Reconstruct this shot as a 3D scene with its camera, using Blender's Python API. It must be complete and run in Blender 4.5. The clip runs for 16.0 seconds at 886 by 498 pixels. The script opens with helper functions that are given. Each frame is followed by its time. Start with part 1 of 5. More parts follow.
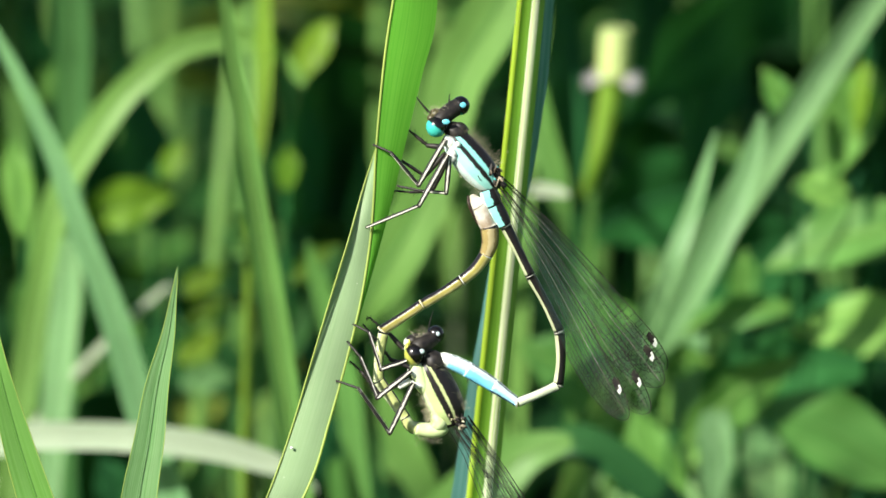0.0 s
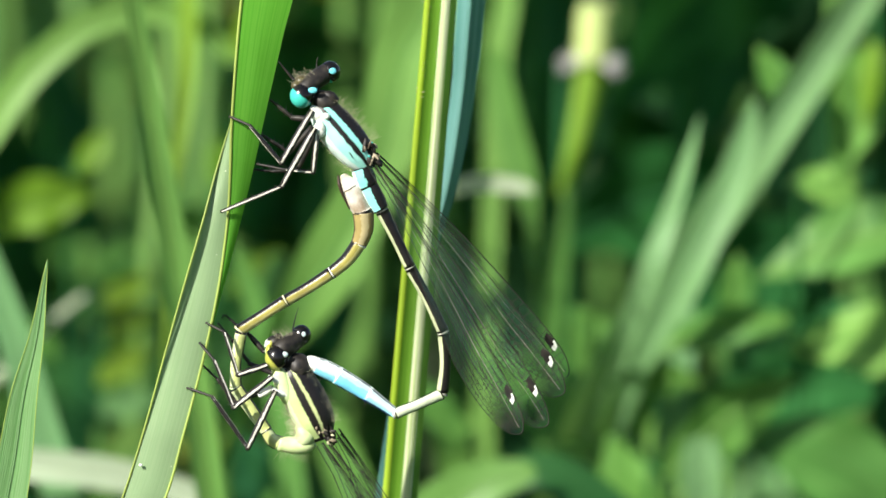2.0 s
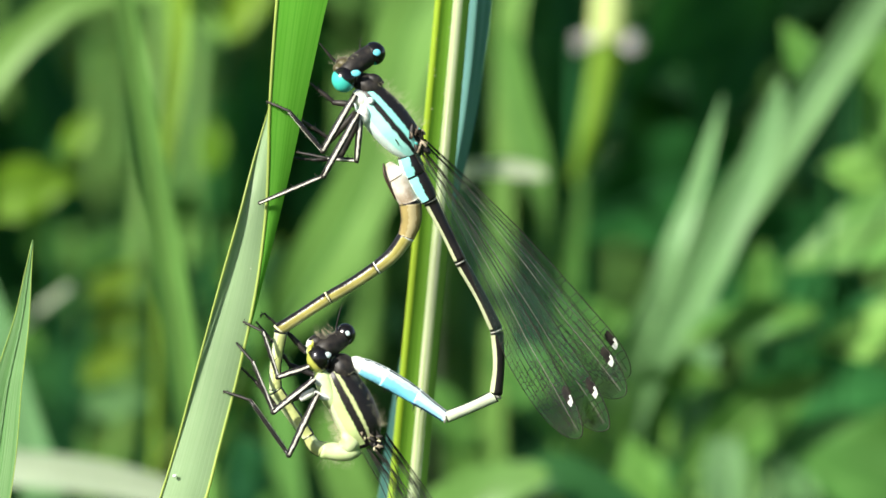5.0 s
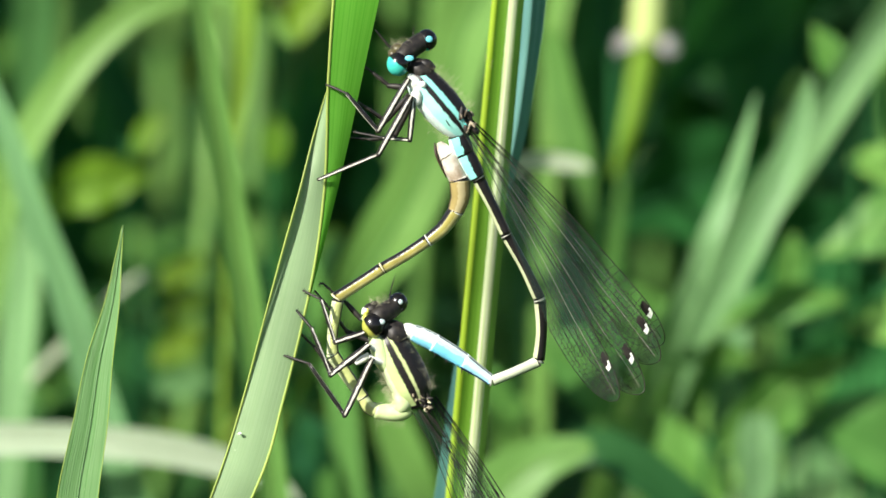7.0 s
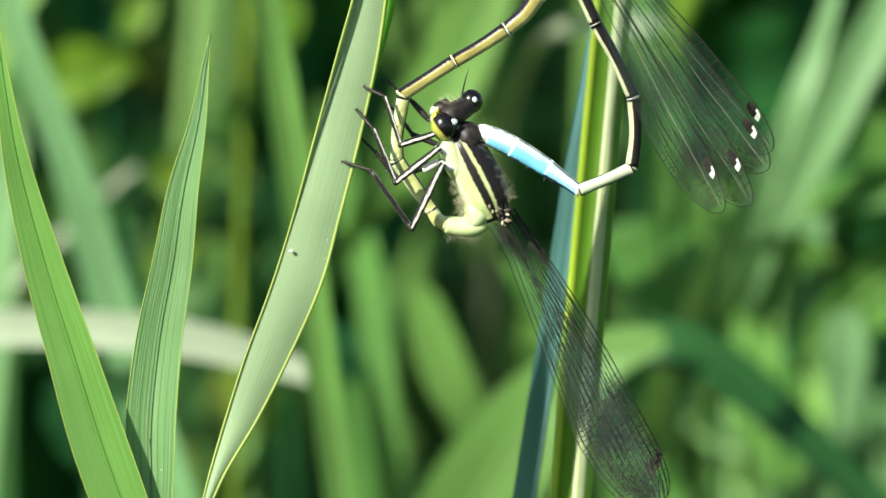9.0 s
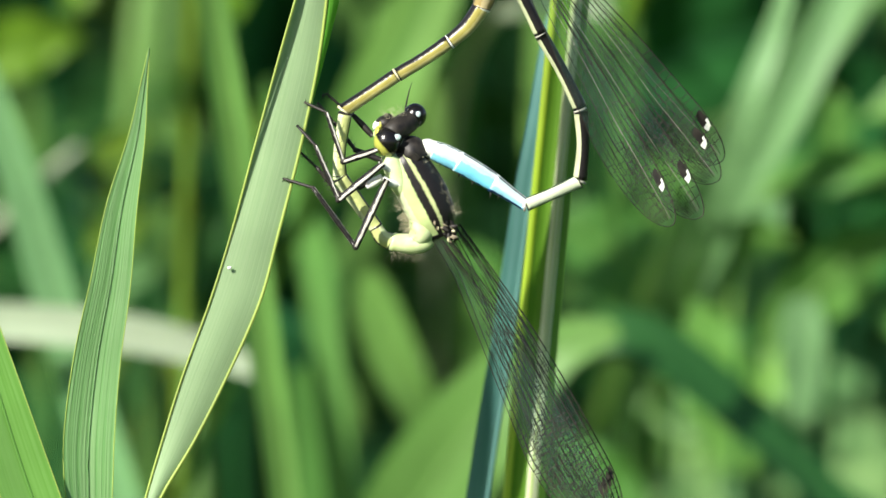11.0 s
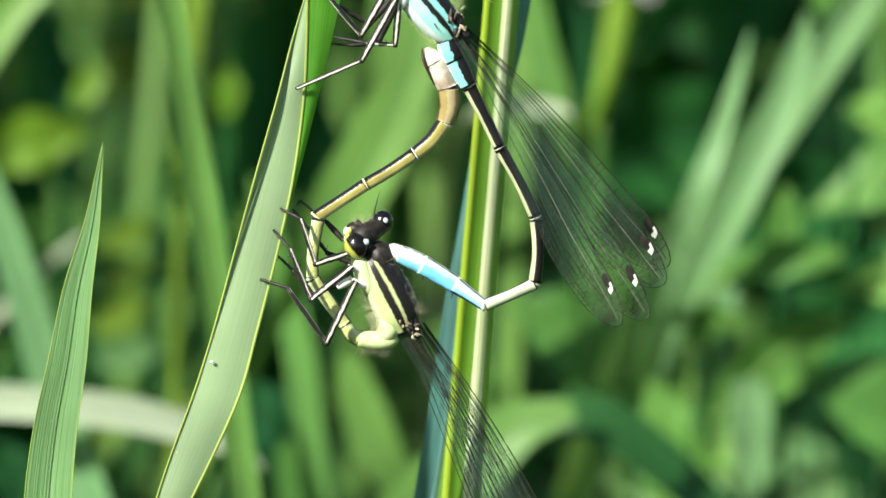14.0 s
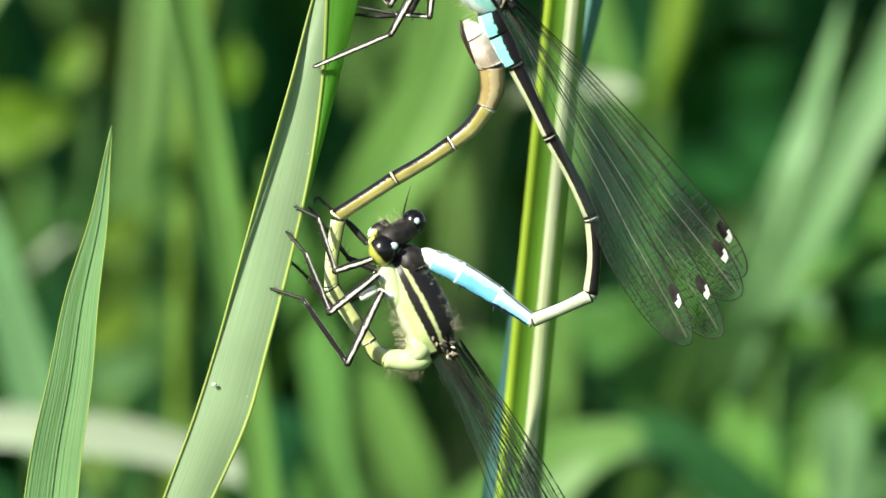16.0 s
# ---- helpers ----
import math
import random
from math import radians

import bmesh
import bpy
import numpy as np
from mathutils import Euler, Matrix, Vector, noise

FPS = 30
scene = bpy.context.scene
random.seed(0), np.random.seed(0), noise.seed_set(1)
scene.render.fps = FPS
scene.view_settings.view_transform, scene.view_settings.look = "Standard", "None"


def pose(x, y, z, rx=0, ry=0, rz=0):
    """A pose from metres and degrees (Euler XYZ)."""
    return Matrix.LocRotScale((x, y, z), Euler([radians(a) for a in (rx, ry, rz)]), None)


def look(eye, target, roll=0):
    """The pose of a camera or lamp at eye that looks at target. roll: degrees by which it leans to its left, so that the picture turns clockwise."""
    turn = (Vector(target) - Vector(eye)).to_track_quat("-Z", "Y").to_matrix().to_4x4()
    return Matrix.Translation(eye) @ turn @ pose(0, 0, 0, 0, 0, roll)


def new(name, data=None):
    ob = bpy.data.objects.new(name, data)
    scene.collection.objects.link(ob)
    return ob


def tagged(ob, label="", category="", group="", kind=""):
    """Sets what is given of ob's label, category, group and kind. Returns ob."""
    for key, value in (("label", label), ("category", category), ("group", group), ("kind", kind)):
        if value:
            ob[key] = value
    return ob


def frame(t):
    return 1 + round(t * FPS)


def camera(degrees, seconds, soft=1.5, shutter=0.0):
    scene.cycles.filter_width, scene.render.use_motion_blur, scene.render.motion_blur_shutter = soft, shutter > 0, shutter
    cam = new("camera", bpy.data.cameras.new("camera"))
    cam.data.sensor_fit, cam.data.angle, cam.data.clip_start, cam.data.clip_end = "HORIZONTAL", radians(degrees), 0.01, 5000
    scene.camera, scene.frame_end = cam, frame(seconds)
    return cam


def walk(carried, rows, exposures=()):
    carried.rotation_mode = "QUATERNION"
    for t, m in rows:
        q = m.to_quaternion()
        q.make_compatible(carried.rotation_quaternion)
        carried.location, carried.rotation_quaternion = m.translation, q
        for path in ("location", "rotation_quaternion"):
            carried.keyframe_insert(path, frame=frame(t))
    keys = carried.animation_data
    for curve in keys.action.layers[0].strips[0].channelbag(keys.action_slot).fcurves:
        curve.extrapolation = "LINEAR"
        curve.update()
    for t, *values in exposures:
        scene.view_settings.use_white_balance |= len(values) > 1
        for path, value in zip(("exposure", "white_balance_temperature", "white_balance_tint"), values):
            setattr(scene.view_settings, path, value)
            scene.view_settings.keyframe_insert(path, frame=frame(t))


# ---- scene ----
cam = camera(1.5496, 16.0, soft=1.65)
walk(cam, [
    (0, look((-0.0375, -2.2989, 0.6391), (-0.00948, -0.32039, 0.34780))),
    (0.5, look((-0.0375, -2.2351, 0.6339), (-0.00833, -0.25704, 0.33959))),
    (1, look((-0.0375, -2.1683, 0.6288), (-0.00737, -0.19095, 0.33033))),
    (1.5, look((-0.0375, -2.0676, 0.6104), (-0.00451, -0.08985, 0.31492))),
    (2, look((0.0055, -2.0021, 0.5807), (0.00052, -0.02146, 0.30300))),
    (2.5, look((0.0027, -2.0144, 0.5896), (0.00040, -0.03473, 0.30508))),
    (3, look((0.0000, -1.9805, 0.5783), (0.00000, 0.00000, 0.30000))),
    (3.2, look((0.0000, -1.9805, 0.5783), (-0.00059, 0.00000, 0.29979))),
    (3.9, look((0.0016, -1.9524, 0.5740), (-0.00054, 0.02814, 0.29572))),
    (4.6, look((0.0045, -1.9002, 0.5660), (-0.00045, 0.08039, 0.28815))),
    (5.3, look((0.0061, -1.8721, 0.5617), (-0.00041, 0.10853, 0.28407))),
    (5.5, look((0.0061, -1.8721, 0.5617), (-0.00070, 0.10853, 0.28414))),
    (6, look((0.0014, -1.8949, 0.5548), (-0.00208, 0.08699, 0.28664))),
    (6.5, look((-0.0014, -1.9577, 0.5614), (-0.00270, 0.02444, 0.29468))),
    (7, look((-0.0034, -2.0101, 0.5705), (-0.00355, -0.02820, 0.30180))),
    (7.5, look((0.0055, -2.0194, 0.5623), (-0.00271, -0.03636, 0.30214))),
    (8, look((0.0089, -1.9776, 0.5480), (-0.00238, 0.00643, 0.29574))),
    (8.5, look((-0.0341, -1.8463, 0.5113), (-0.00385, 0.13944, 0.27483))),
    (9, look((-0.0661, -1.7684, 0.4556), (-0.00302, 0.22145, 0.26466))),
    (9.5, look((-0.0790, -1.7091, 0.4401), (0.00036, 0.28108, 0.25845))),
    (9.7, look((-0.0790, -1.7091, 0.4401), (0.00080, 0.28108, 0.25682))),
    (10.4, look((-0.0730, -1.7162, 0.4581), (0.00095, 0.27221, 0.25709))),
    (11.1, look((-0.0619, -1.7294, 0.4917), (0.00121, 0.25573, 0.25760))),
    (11.8, look((-0.0559, -1.7365, 0.5097), (0.00135, 0.24686, 0.25787))),
    (12, look((-0.0559, -1.7365, 0.5097), (0.00108, 0.24686, 0.25838))),
    (12.5, look((-0.0293, -1.7960, 0.4892), (-0.00187, 0.19138, 0.26659))),
    (13, look((-0.0307, -1.8546, 0.5073), (-0.00078, 0.13164, 0.27521))),
    (13.5, look((-0.0198, -1.8975, 0.5120), (-0.00099, 0.08909, 0.28162))),
    (14, look((-0.0286, -1.8664, 0.5116), (-0.00166, 0.11986, 0.27879))),
    (14.5, look((-0.0327, -1.8073, 0.5037), (-0.00162, 0.17899, 0.27191))),
    (15, look((-0.0382, -1.7424, 0.4960), (-0.00114, 0.24379, 0.26446))),
    (15.5, look((-0.0409, -1.6719, 0.4977), (0.00073, 0.31295, 0.25532))),
    (16, look((-0.0436, -1.6030, 0.4786), (0.00204, 0.38321, 0.24824))),
])
# the lens is stopped down little: only the insects' plane is sharp
cam.data.dof.use_dof = True
cam.data.dof.aperture_fstop = 60.0

# ---- light ----
SUN_AZ, SUN_EL = 224.0, 33.0      # where the sun stands: degrees clockwise from +y, and above the horizon
world = bpy.data.worlds.new("sky")
scene.world = world
world.use_nodes = True
wn = world.node_tree.nodes
sky = wn.new("ShaderNodeTexSky")
sky.sky_type, sky.sun_disc = "NISHITA", False
sky.sun_elevation, sky.sun_rotation = radians(SUN_EL), radians(SUN_AZ)
world.node_tree.links.new(sky.outputs[0], wn["Background"].inputs[0])
wn["Background"].inputs[1].default_value = 0.07
sun_data = bpy.data.lights.new("sun", "SUN")
sun_data.energy, sun_data.angle, sun_data.color = 5.0, radians(0.5), (1.0, 0.95, 0.86)
sun = new("sun", sun_data)
az, el = radians(SUN_AZ), radians(SUN_EL)
to_sun = Vector((math.sin(az) * math.cos(el), math.cos(az) * math.cos(el), math.sin(el)))
sun.matrix_world = look(to_sun * 5, (0, 0, 0))
scene.view_settings.exposure = 0.9

# ---- materials ----
MM = 0.001
HUB = Vector((0, 0, 0.30))        # the middle of the scene, 30 cm over the ground


def nodes_of(name):
    m = bpy.data.materials.new(name)
    m.use_nodes = True
    n, l = m.node_tree.nodes, m.node_tree.links
    return m, n, l, n["Principled BSDF"], n["Material Output"]


def mixed(n, l, fac, a, b, kind="MIX"):
    x = n.new("ShaderNodeMix")
    x.data_type, x.blend_type = "RGBA", kind
    for k, v in ((0, fac), (6, a), (7, b)):
        if isinstance(v, (int, float)):
            x.inputs[k].default_value = v
        elif isinstance(v, tuple):
            x.inputs[k].default_value = (*v, 1)
        else:
            l.new(v, x.inputs[k])
    return x.outputs[2]


def leaf_material(name, dark, light, rough=0.45, thin=0.35, ribs=26.0, gloss=0.5, bump=0.25, spots=0.0, island=False, var=0.35):
    """Leaf skin: lengthwise veins over the width, blotches, a sheen, and light that passes through."""
    dark, light = ((c[0] * 1.33, c[1], c[2] * 1.34) for c in (dark, light))
    m, n, l, b, out = nodes_of(name)
    uv = n.new("ShaderNodeUVMap")
    sep = n.new("ShaderNodeSeparateXYZ")
    l.new(uv.outputs[0], sep.inputs[0])
    comb = n.new("ShaderNodeCombineXYZ")
    mul = n.new("ShaderNodeMath")
    mul.operation = "MULTIPLY"
    mul.inputs[1].default_value = ribs
    l.new(sep.outputs[0], mul.inputs[0])
    l.new(mul.outputs[0], comb.inputs[0])
    mul2 = n.new("ShaderNodeMath")
    mul2.operation = "MULTIPLY"
    mul2.inputs[1].default_value = 0.06
    l.new(sep.outputs[1], mul2.inputs[0])
    l.new(mul2.outputs[0], comb.inputs[1])
    ribn = n.new("ShaderNodeTexNoise")
    ribn.inputs["Scale"].default_value, ribn.inputs["Detail"].default_value = 1.0, 3.0
    l.new(comb.outputs[0], ribn.inputs["Vector"])
    ramp = n.new("ShaderNodeMapRange")
    ramp.inputs[1].default_value, ramp.inputs[2].default_value = 0.35, 0.65
    l.new(ribn.outputs[0], ramp.inputs[0])
    big = n.new("ShaderNodeTexNoise")
    big.inputs["Scale"].default_value, big.inputs["Detail"].default_value = 90.0, 4.0
    geo = n.new("ShaderNodeNewGeometry")
    l.new(geo.outputs["Position"], big.inputs["Vector"])
    col = mixed(n, l, ramp.outputs[0], dark, light)
    hsv = n.new("ShaderNodeHueSaturation")
    l.new(col, hsv.inputs["Color"])
    info = n.new("ShaderNodeObjectInfo")
    rnd = geo.outputs["Random Per Island"] if island else info.outputs["Random"]
    val = n.new("ShaderNodeMapRange")
    val.inputs[3].default_value, val.inputs[4].default_value = 1 - var, 1 + var
    l.new(rnd, val.inputs[0])
    bigv = n.new("ShaderNodeMapRange")
    bigv.inputs[1].default_value, bigv.inputs[2].default_value, bigv.inputs[3].default_value, bigv.inputs[4].default_value = 0.3, 0.7, 0.8, 1.2
    l.new(big.outputs[0], bigv.inputs[0])
    pr = n.new("ShaderNodeMath")
    pr.operation = "MULTIPLY"
    l.new(val.outputs[0], pr.inputs[0])
    l.new(bigv.outputs[0], pr.inputs[1])
    l.new(pr.outputs[0], hsv.inputs["Value"])
    hue = n.new("ShaderNodeMapRange")
    hue.inputs[3].default_value, hue.inputs[4].default_value = 0.515, 0.485
    l.new(rnd, hue.inputs[0])
    l.new(hue.outputs[0], hsv.inputs["Hue"])
    colour = hsv.outputs[0]
    if spots:
        sp = n.new("ShaderNodeTexVoronoi")
        sp.inputs["Scale"].default_value = 700.0
        l.new(geo.outputs["Position"], sp.inputs["Vector"])
        lt = n.new("ShaderNodeMath")
        lt.operation = "LESS_THAN"
        lt.inputs[1].default_value = spots
        l.new(sp.outputs["Distance"], lt.inputs[0])
        colour = mixed(n, l, lt.outputs[0], colour, (0.55, 0.62, 0.42))
    l.new(colour, b.inputs["Base Color"])
    b.inputs["Roughness"].default_value = rough
    b.inputs["Specular IOR Level"].default_value = gloss
    bp = n.new("ShaderNodeBump")
    bp.inputs["Strength"].default_value, bp.inputs["Distance"].default_value = bump, 0.0002
    l.new(ribn.outputs[0], bp.inputs["Height"])
    l.new(bp.outputs[0], b.inputs["Normal"])
    tr = n.new("ShaderNodeBsdfTranslucent")
    l.new(mixed(n, l, 1.0, colour, (1.0, 1.0, 0.45), "MULTIPLY"), tr.inputs[0])
    mx = n.new("ShaderNodeMixShader")
    mx.inputs[0].default_value = thin
    l.new(b.outputs[0], mx.inputs[1])
    l.new(tr.outputs[0], mx.inputs[2])
    l.new(mx.outputs[0], out.inputs[0])
    return m


def skin(name, col, rough=0.48, other=None, scale=2500.0, gloss=0.32, bump=0.4, coat=0.0):
    """Insect cuticle: a fine speckle of two near tones and a pitted surface."""
    m, n, l, b, out = nodes_of(name)
    geo = n.new("ShaderNodeTexCoord")
    t = n.new("ShaderNodeTexNoise")
    t.inputs["Scale"].default_value, t.inputs["Detail"].default_value = scale, 4.0
    l.new(geo.outputs["Object"], t.inputs["Vector"])
    r = n.new("ShaderNodeMapRange")
    r.inputs[1].default_value, r.inputs[2].default_value = 0.35, 0.7
    l.new(t.outputs[0], r.inputs[0])
    o = other or tuple(c * 0.75 for c in col)
    l.new(mixed(n, l, r.outputs[0], col, o), b.inputs["Base Color"])
    b.inputs["Roughness"].default_value = rough
    b.inputs["Specular IOR Level"].default_value = gloss
    b.inputs["Coat Weight"].default_value = coat
    b.inputs["Coat Roughness"].default_value = 0.08
    bp = n.new("ShaderNodeBump")
    bp.inputs["Strength"].default_value, bp.inputs["Distance"].default_value = bump, 0.00005
    l.new(t.outputs[0], bp.inputs["Height"])
    l.new(bp.outputs[0], b.inputs["Normal"])
    return m


def banded(name, bands, rough=0.4, along=0.0, wobble=0.035, ends=None, gloss=0.35, bump=0.45):
    """Cuticle marked lengthwise: bands is [(where, colour), ...] over the way from back (0) to belly (1);
    along slants the bands towards the tail, wobble frays their borders; ends = (length, colour) darkens both ends."""
    m, n, l, b, out = nodes_of(name)
    uv = n.new("ShaderNodeUVMap")
    sep = n.new("ShaderNodeSeparateXYZ")
    l.new(uv.outputs[0], sep.inputs[0])
    tc = n.new("ShaderNodeTexCoord")
    ns = n.new("ShaderNodeTexNoise")
    ns.inputs["Scale"].default_value, ns.inputs["Detail"].default_value = 3500.0, 4.0
    l.new(tc.outputs["Object"], ns.inputs["Vector"])
    off = n.new("ShaderNodeMath")
    off.operation = "MULTIPLY_ADD"
    off.inputs[1].default_value, off.inputs[2].default_value = 2 * wobble, -wobble
    l.new(ns.outputs[0], off.inputs[0])
    sl = n.new("ShaderNodeMath")
    sl.operation = "MULTIPLY_ADD"
    sl.inputs[1].default_value = along
    l.new(sep.outputs[1], sl.inputs[0])
    l.new(sep.outputs[0], sl.inputs[2])
    ad = n.new("ShaderNodeMath")
    l.new(sl.outputs[0], ad.inputs[0])
    l.new(off.outputs[0], ad.inputs[1])
    ramp = n.new("ShaderNodeValToRGB")
    els = ramp.color_ramp.elements
    els[0].position, els[0].color = 0.0, (*bands[0][1], 1)
    els[1].position, els[1].color = 1.0, (*bands[-1][1], 1)
    for (w0, c0), (w1, c1) in zip(bands, bands[1:]):
        for w, c in ((w1 - 0.012, c0), (w1 + 0.012, c1)):
            e = els.new(max(0.001, min(0.999, w)))
            e.color = (*c, 1)
    l.new(ad.outputs[0], ramp.inputs[0])
    big = n.new("ShaderNodeTexNoise")
    big.inputs["Scale"].default_value = 900.0
    l.new(tc.outputs["Object"], big.inputs["Vector"])
    mr = n.new("ShaderNodeMapRange")
    mr.inputs[1].default_value, mr.inputs[2].default_value, mr.inputs[3].default_value, mr.inputs[4].default_value = 0.3, 0.7, 0.82, 1.12
    l.new(big.outputs[0], mr.inputs[0])
    hs = n.new("ShaderNodeHueSaturation")
    l.new(ramp.outputs[0], hs.inputs["Color"])
    l.new(mr.outputs[0], hs.inputs["Value"])
    col = hs.outputs[0]
    if ends:
        pp = n.new("ShaderNodeMath")
        pp.operation = "PINGPONG"
        pp.inputs[1].default_value = 0.5
        l.new(sep.outputs[1], pp.inputs[0])
        lt = n.new("ShaderNodeMapRange")
        lt.inputs[1].default_value, lt.inputs[2].default_value, lt.inputs[3].default_value, lt.inputs[4].default_value = ends[0], ends[0] * 1.3, 1, 0
        l.new(pp.outputs[0], lt.inputs[0])
        col = mixed(n, l, lt.outputs[0], col, ends[1])
    l.new(col, b.inputs["Base Color"])
    b.inputs["Roughness"].default_value = rough
    b.inputs["Specular IOR Level"].default_value = gloss
    bp = n.new("ShaderNodeBump")
    bp.inputs["Strength"].default_value, bp.inputs["Distance"].default_value = bump, 0.00006
    l.new(ns.outputs[0], bp.inputs["Height"])
    l.new(bp.outputs[0], b.inputs["Normal"])
    return m


def eye_material(name, way, border, low, soft=0.12):
    """A glossy faceted eye: black on the side that way points to, coloured below."""
    m, n, l, b, out = nodes_of(name)
    tc = n.new("ShaderNodeTexCoord")
    nm = n.new("ShaderNodeVectorMath")
    nm.operation = "NORMALIZE"
    l.new(tc.outputs["Object"], nm.inputs[0])
    dt = n.new("ShaderNodeVectorMath")
    dt.operation = "DOT_PRODUCT"
    dt.inputs[1].default_value = way
    l.new(nm.outputs[0], dt.inputs[0])
    ns = n.new("ShaderNodeTexNoise")
    ns.inputs["Scale"].default_value = 2500.0
    l.new(tc.outputs["Object"], ns.inputs["Vector"])
    ad = n.new("ShaderNodeMath")
    ad.operation = "MULTIPLY_ADD"
    ad.inputs[1].default_value = 0.12
    l.new(ns.outputs[0], ad.inputs[0])
    l.new(dt.outputs["Value"], ad.inputs[2])
    mr = n.new("ShaderNodeMapRange")
    mr.inputs[1].default_value, mr.inputs[2].default_value = border, border + soft
    l.new(ad.outputs[0], mr.inputs[0])
    l.new(mixed(n, l, mr.outputs[0], low, (0.006, 0.005, 0.005)), b.inputs["Base Color"])
    b.inputs["Roughness"].default_value = 0.22
    vo = n.new("ShaderNodeTexVoronoi")
    vo.inputs["Scale"].default_value = 22000.0
    l.new(tc.outputs["Object"], vo.inputs["Vector"])
    bp = n.new("ShaderNodeBump")
    bp.inputs["Strength"].default_value, bp.inputs["Distance"].default_value = 0.12, 0.00002
    l.new(vo.outputs["Distance"], bp.inputs["Height"])
    l.new(bp.outputs[0], b.inputs["Normal"])
    return m


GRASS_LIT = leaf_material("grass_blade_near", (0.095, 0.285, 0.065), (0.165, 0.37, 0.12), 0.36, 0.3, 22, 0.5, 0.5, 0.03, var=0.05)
# perch and back colours hold the sunlight and backlight on one blade's halves
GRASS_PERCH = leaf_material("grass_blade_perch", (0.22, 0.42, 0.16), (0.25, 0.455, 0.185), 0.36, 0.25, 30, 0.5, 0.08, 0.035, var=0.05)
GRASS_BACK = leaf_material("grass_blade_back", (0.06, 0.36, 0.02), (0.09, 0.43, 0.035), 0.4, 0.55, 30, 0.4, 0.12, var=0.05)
GRASS_EDGE = leaf_material("grass_blade_margin", (0.21, 0.42, 0.05), (0.30, 0.52, 0.11), 0.45, 0.3, 6, 0.5, 0.1, var=0.05)
# the ridge's whitish tone puts its sunlit highlight into the colour
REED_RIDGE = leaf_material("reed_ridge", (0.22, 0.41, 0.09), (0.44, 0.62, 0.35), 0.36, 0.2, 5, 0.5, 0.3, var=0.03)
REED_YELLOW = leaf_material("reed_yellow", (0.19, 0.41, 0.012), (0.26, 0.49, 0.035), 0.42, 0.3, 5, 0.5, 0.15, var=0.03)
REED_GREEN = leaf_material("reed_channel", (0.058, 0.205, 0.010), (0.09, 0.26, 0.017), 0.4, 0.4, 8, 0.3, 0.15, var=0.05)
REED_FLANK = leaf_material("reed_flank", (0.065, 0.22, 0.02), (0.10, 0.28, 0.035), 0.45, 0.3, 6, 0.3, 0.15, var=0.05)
LOW_BLADE = leaf_material("grass_blade_low", (0.075, 0.26, 0.035), (0.10, 0.31, 0.055), 0.32, 0.3, 14, 0.5, 0.2, var=0.05)
GRASS_FAR = leaf_material("grass_far", (0.072, 0.24, 0.034), (0.11, 0.31, 0.055), 0.5, 0.3, 8, 0.3, 0.1, var=0.08)
GRASS_DIM = leaf_material("grass_dim", (0.04, 0.16, 0.03), (0.06, 0.20, 0.04), 0.5, 0.25, 8, 0.3, 0.1, var=0.08)
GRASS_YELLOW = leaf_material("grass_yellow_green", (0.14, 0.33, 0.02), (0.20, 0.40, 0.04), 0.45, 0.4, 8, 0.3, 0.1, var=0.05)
GRASS_FAR_PALE = leaf_material("grass_far_pale", (0.115, 0.32, 0.09), (0.17, 0.42, 0.14), 0.46, 0.3, 9, 0.4, 0.15, var=0.08)
GRASS_BLUE = leaf_material("grass_blue", (0.06, 0.225, 0.145), (0.11, 0.31, 0.22), 0.3, 0.3, 8, 0.5, 0.1, var=0.03)
GRASS_STRAW = leaf_material("grass_straw", (0.31, 0.50, 0.25), (0.38, 0.59, 0.32), 0.4, 0.2, 10, 0.5, 0.2, var=0.03)
FRAYED = leaf_material("frayed_white", (0.52, 0.66, 0.54), (0.62, 0.78, 0.64), 0.5, 0.3, 16, 0.4, 0.2, var=0.05)
STALK_PALE = leaf_material("stalk_pale", (0.27, 0.45, 0.10), (0.36, 0.55, 0.17), 0.45, 0.1, 16, 0.5, 0.2, var=0.05)
LEAF_MID = leaf_material("broad_leaf_mid", (0.072, 0.25, 0.032), (0.115, 0.33, 0.052), 0.5, 0.3, 7, 0.3, 0.3, var=0.3)
LEAF_FRESH = leaf_material("broad_leaf_fresh", (0.11, 0.32, 0.075), (0.17, 0.41, 0.12), 0.5, 0.3, 7, 0.3, 0.3, var=0.2)
# broad leaf with its shade put into a very dark green
LEAF_SHADED = leaf_material("broad_leaf_shaded", (0.011, 0.085, 0.018), (0.018, 0.115, 0.028), 0.7, 0.22, 7, 0.1, 0.3, var=0.2)
# shaded limb of the arched blade: the shade is in this dark colour
ARCH_SHADED = leaf_material("arched_blade_shaded", (0.013, 0.088, 0.014), (0.022, 0.115, 0.02), 0.5, 0.2, 12, 0.3, 0.2, var=0.1)
LEAF_YELLOW = leaf_material("broad_leaf_yellow", (0.09, 0.26, 0.012), (0.15, 0.34, 0.022), 0.42, 0.4, 7, 0.4, 0.3, var=0.25)
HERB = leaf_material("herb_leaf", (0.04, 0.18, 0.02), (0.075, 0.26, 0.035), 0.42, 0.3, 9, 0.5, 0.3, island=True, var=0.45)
# herb leaf darkened by colour, to stand for shade deep between plants
HERB_SHADED = leaf_material("herb_leaf_shaded", (0.005, 0.036, 0.006), (0.010, 0.056, 0.011), 0.8, 0.2, 9, 0.08, 0.3, island=True, var=0.3)
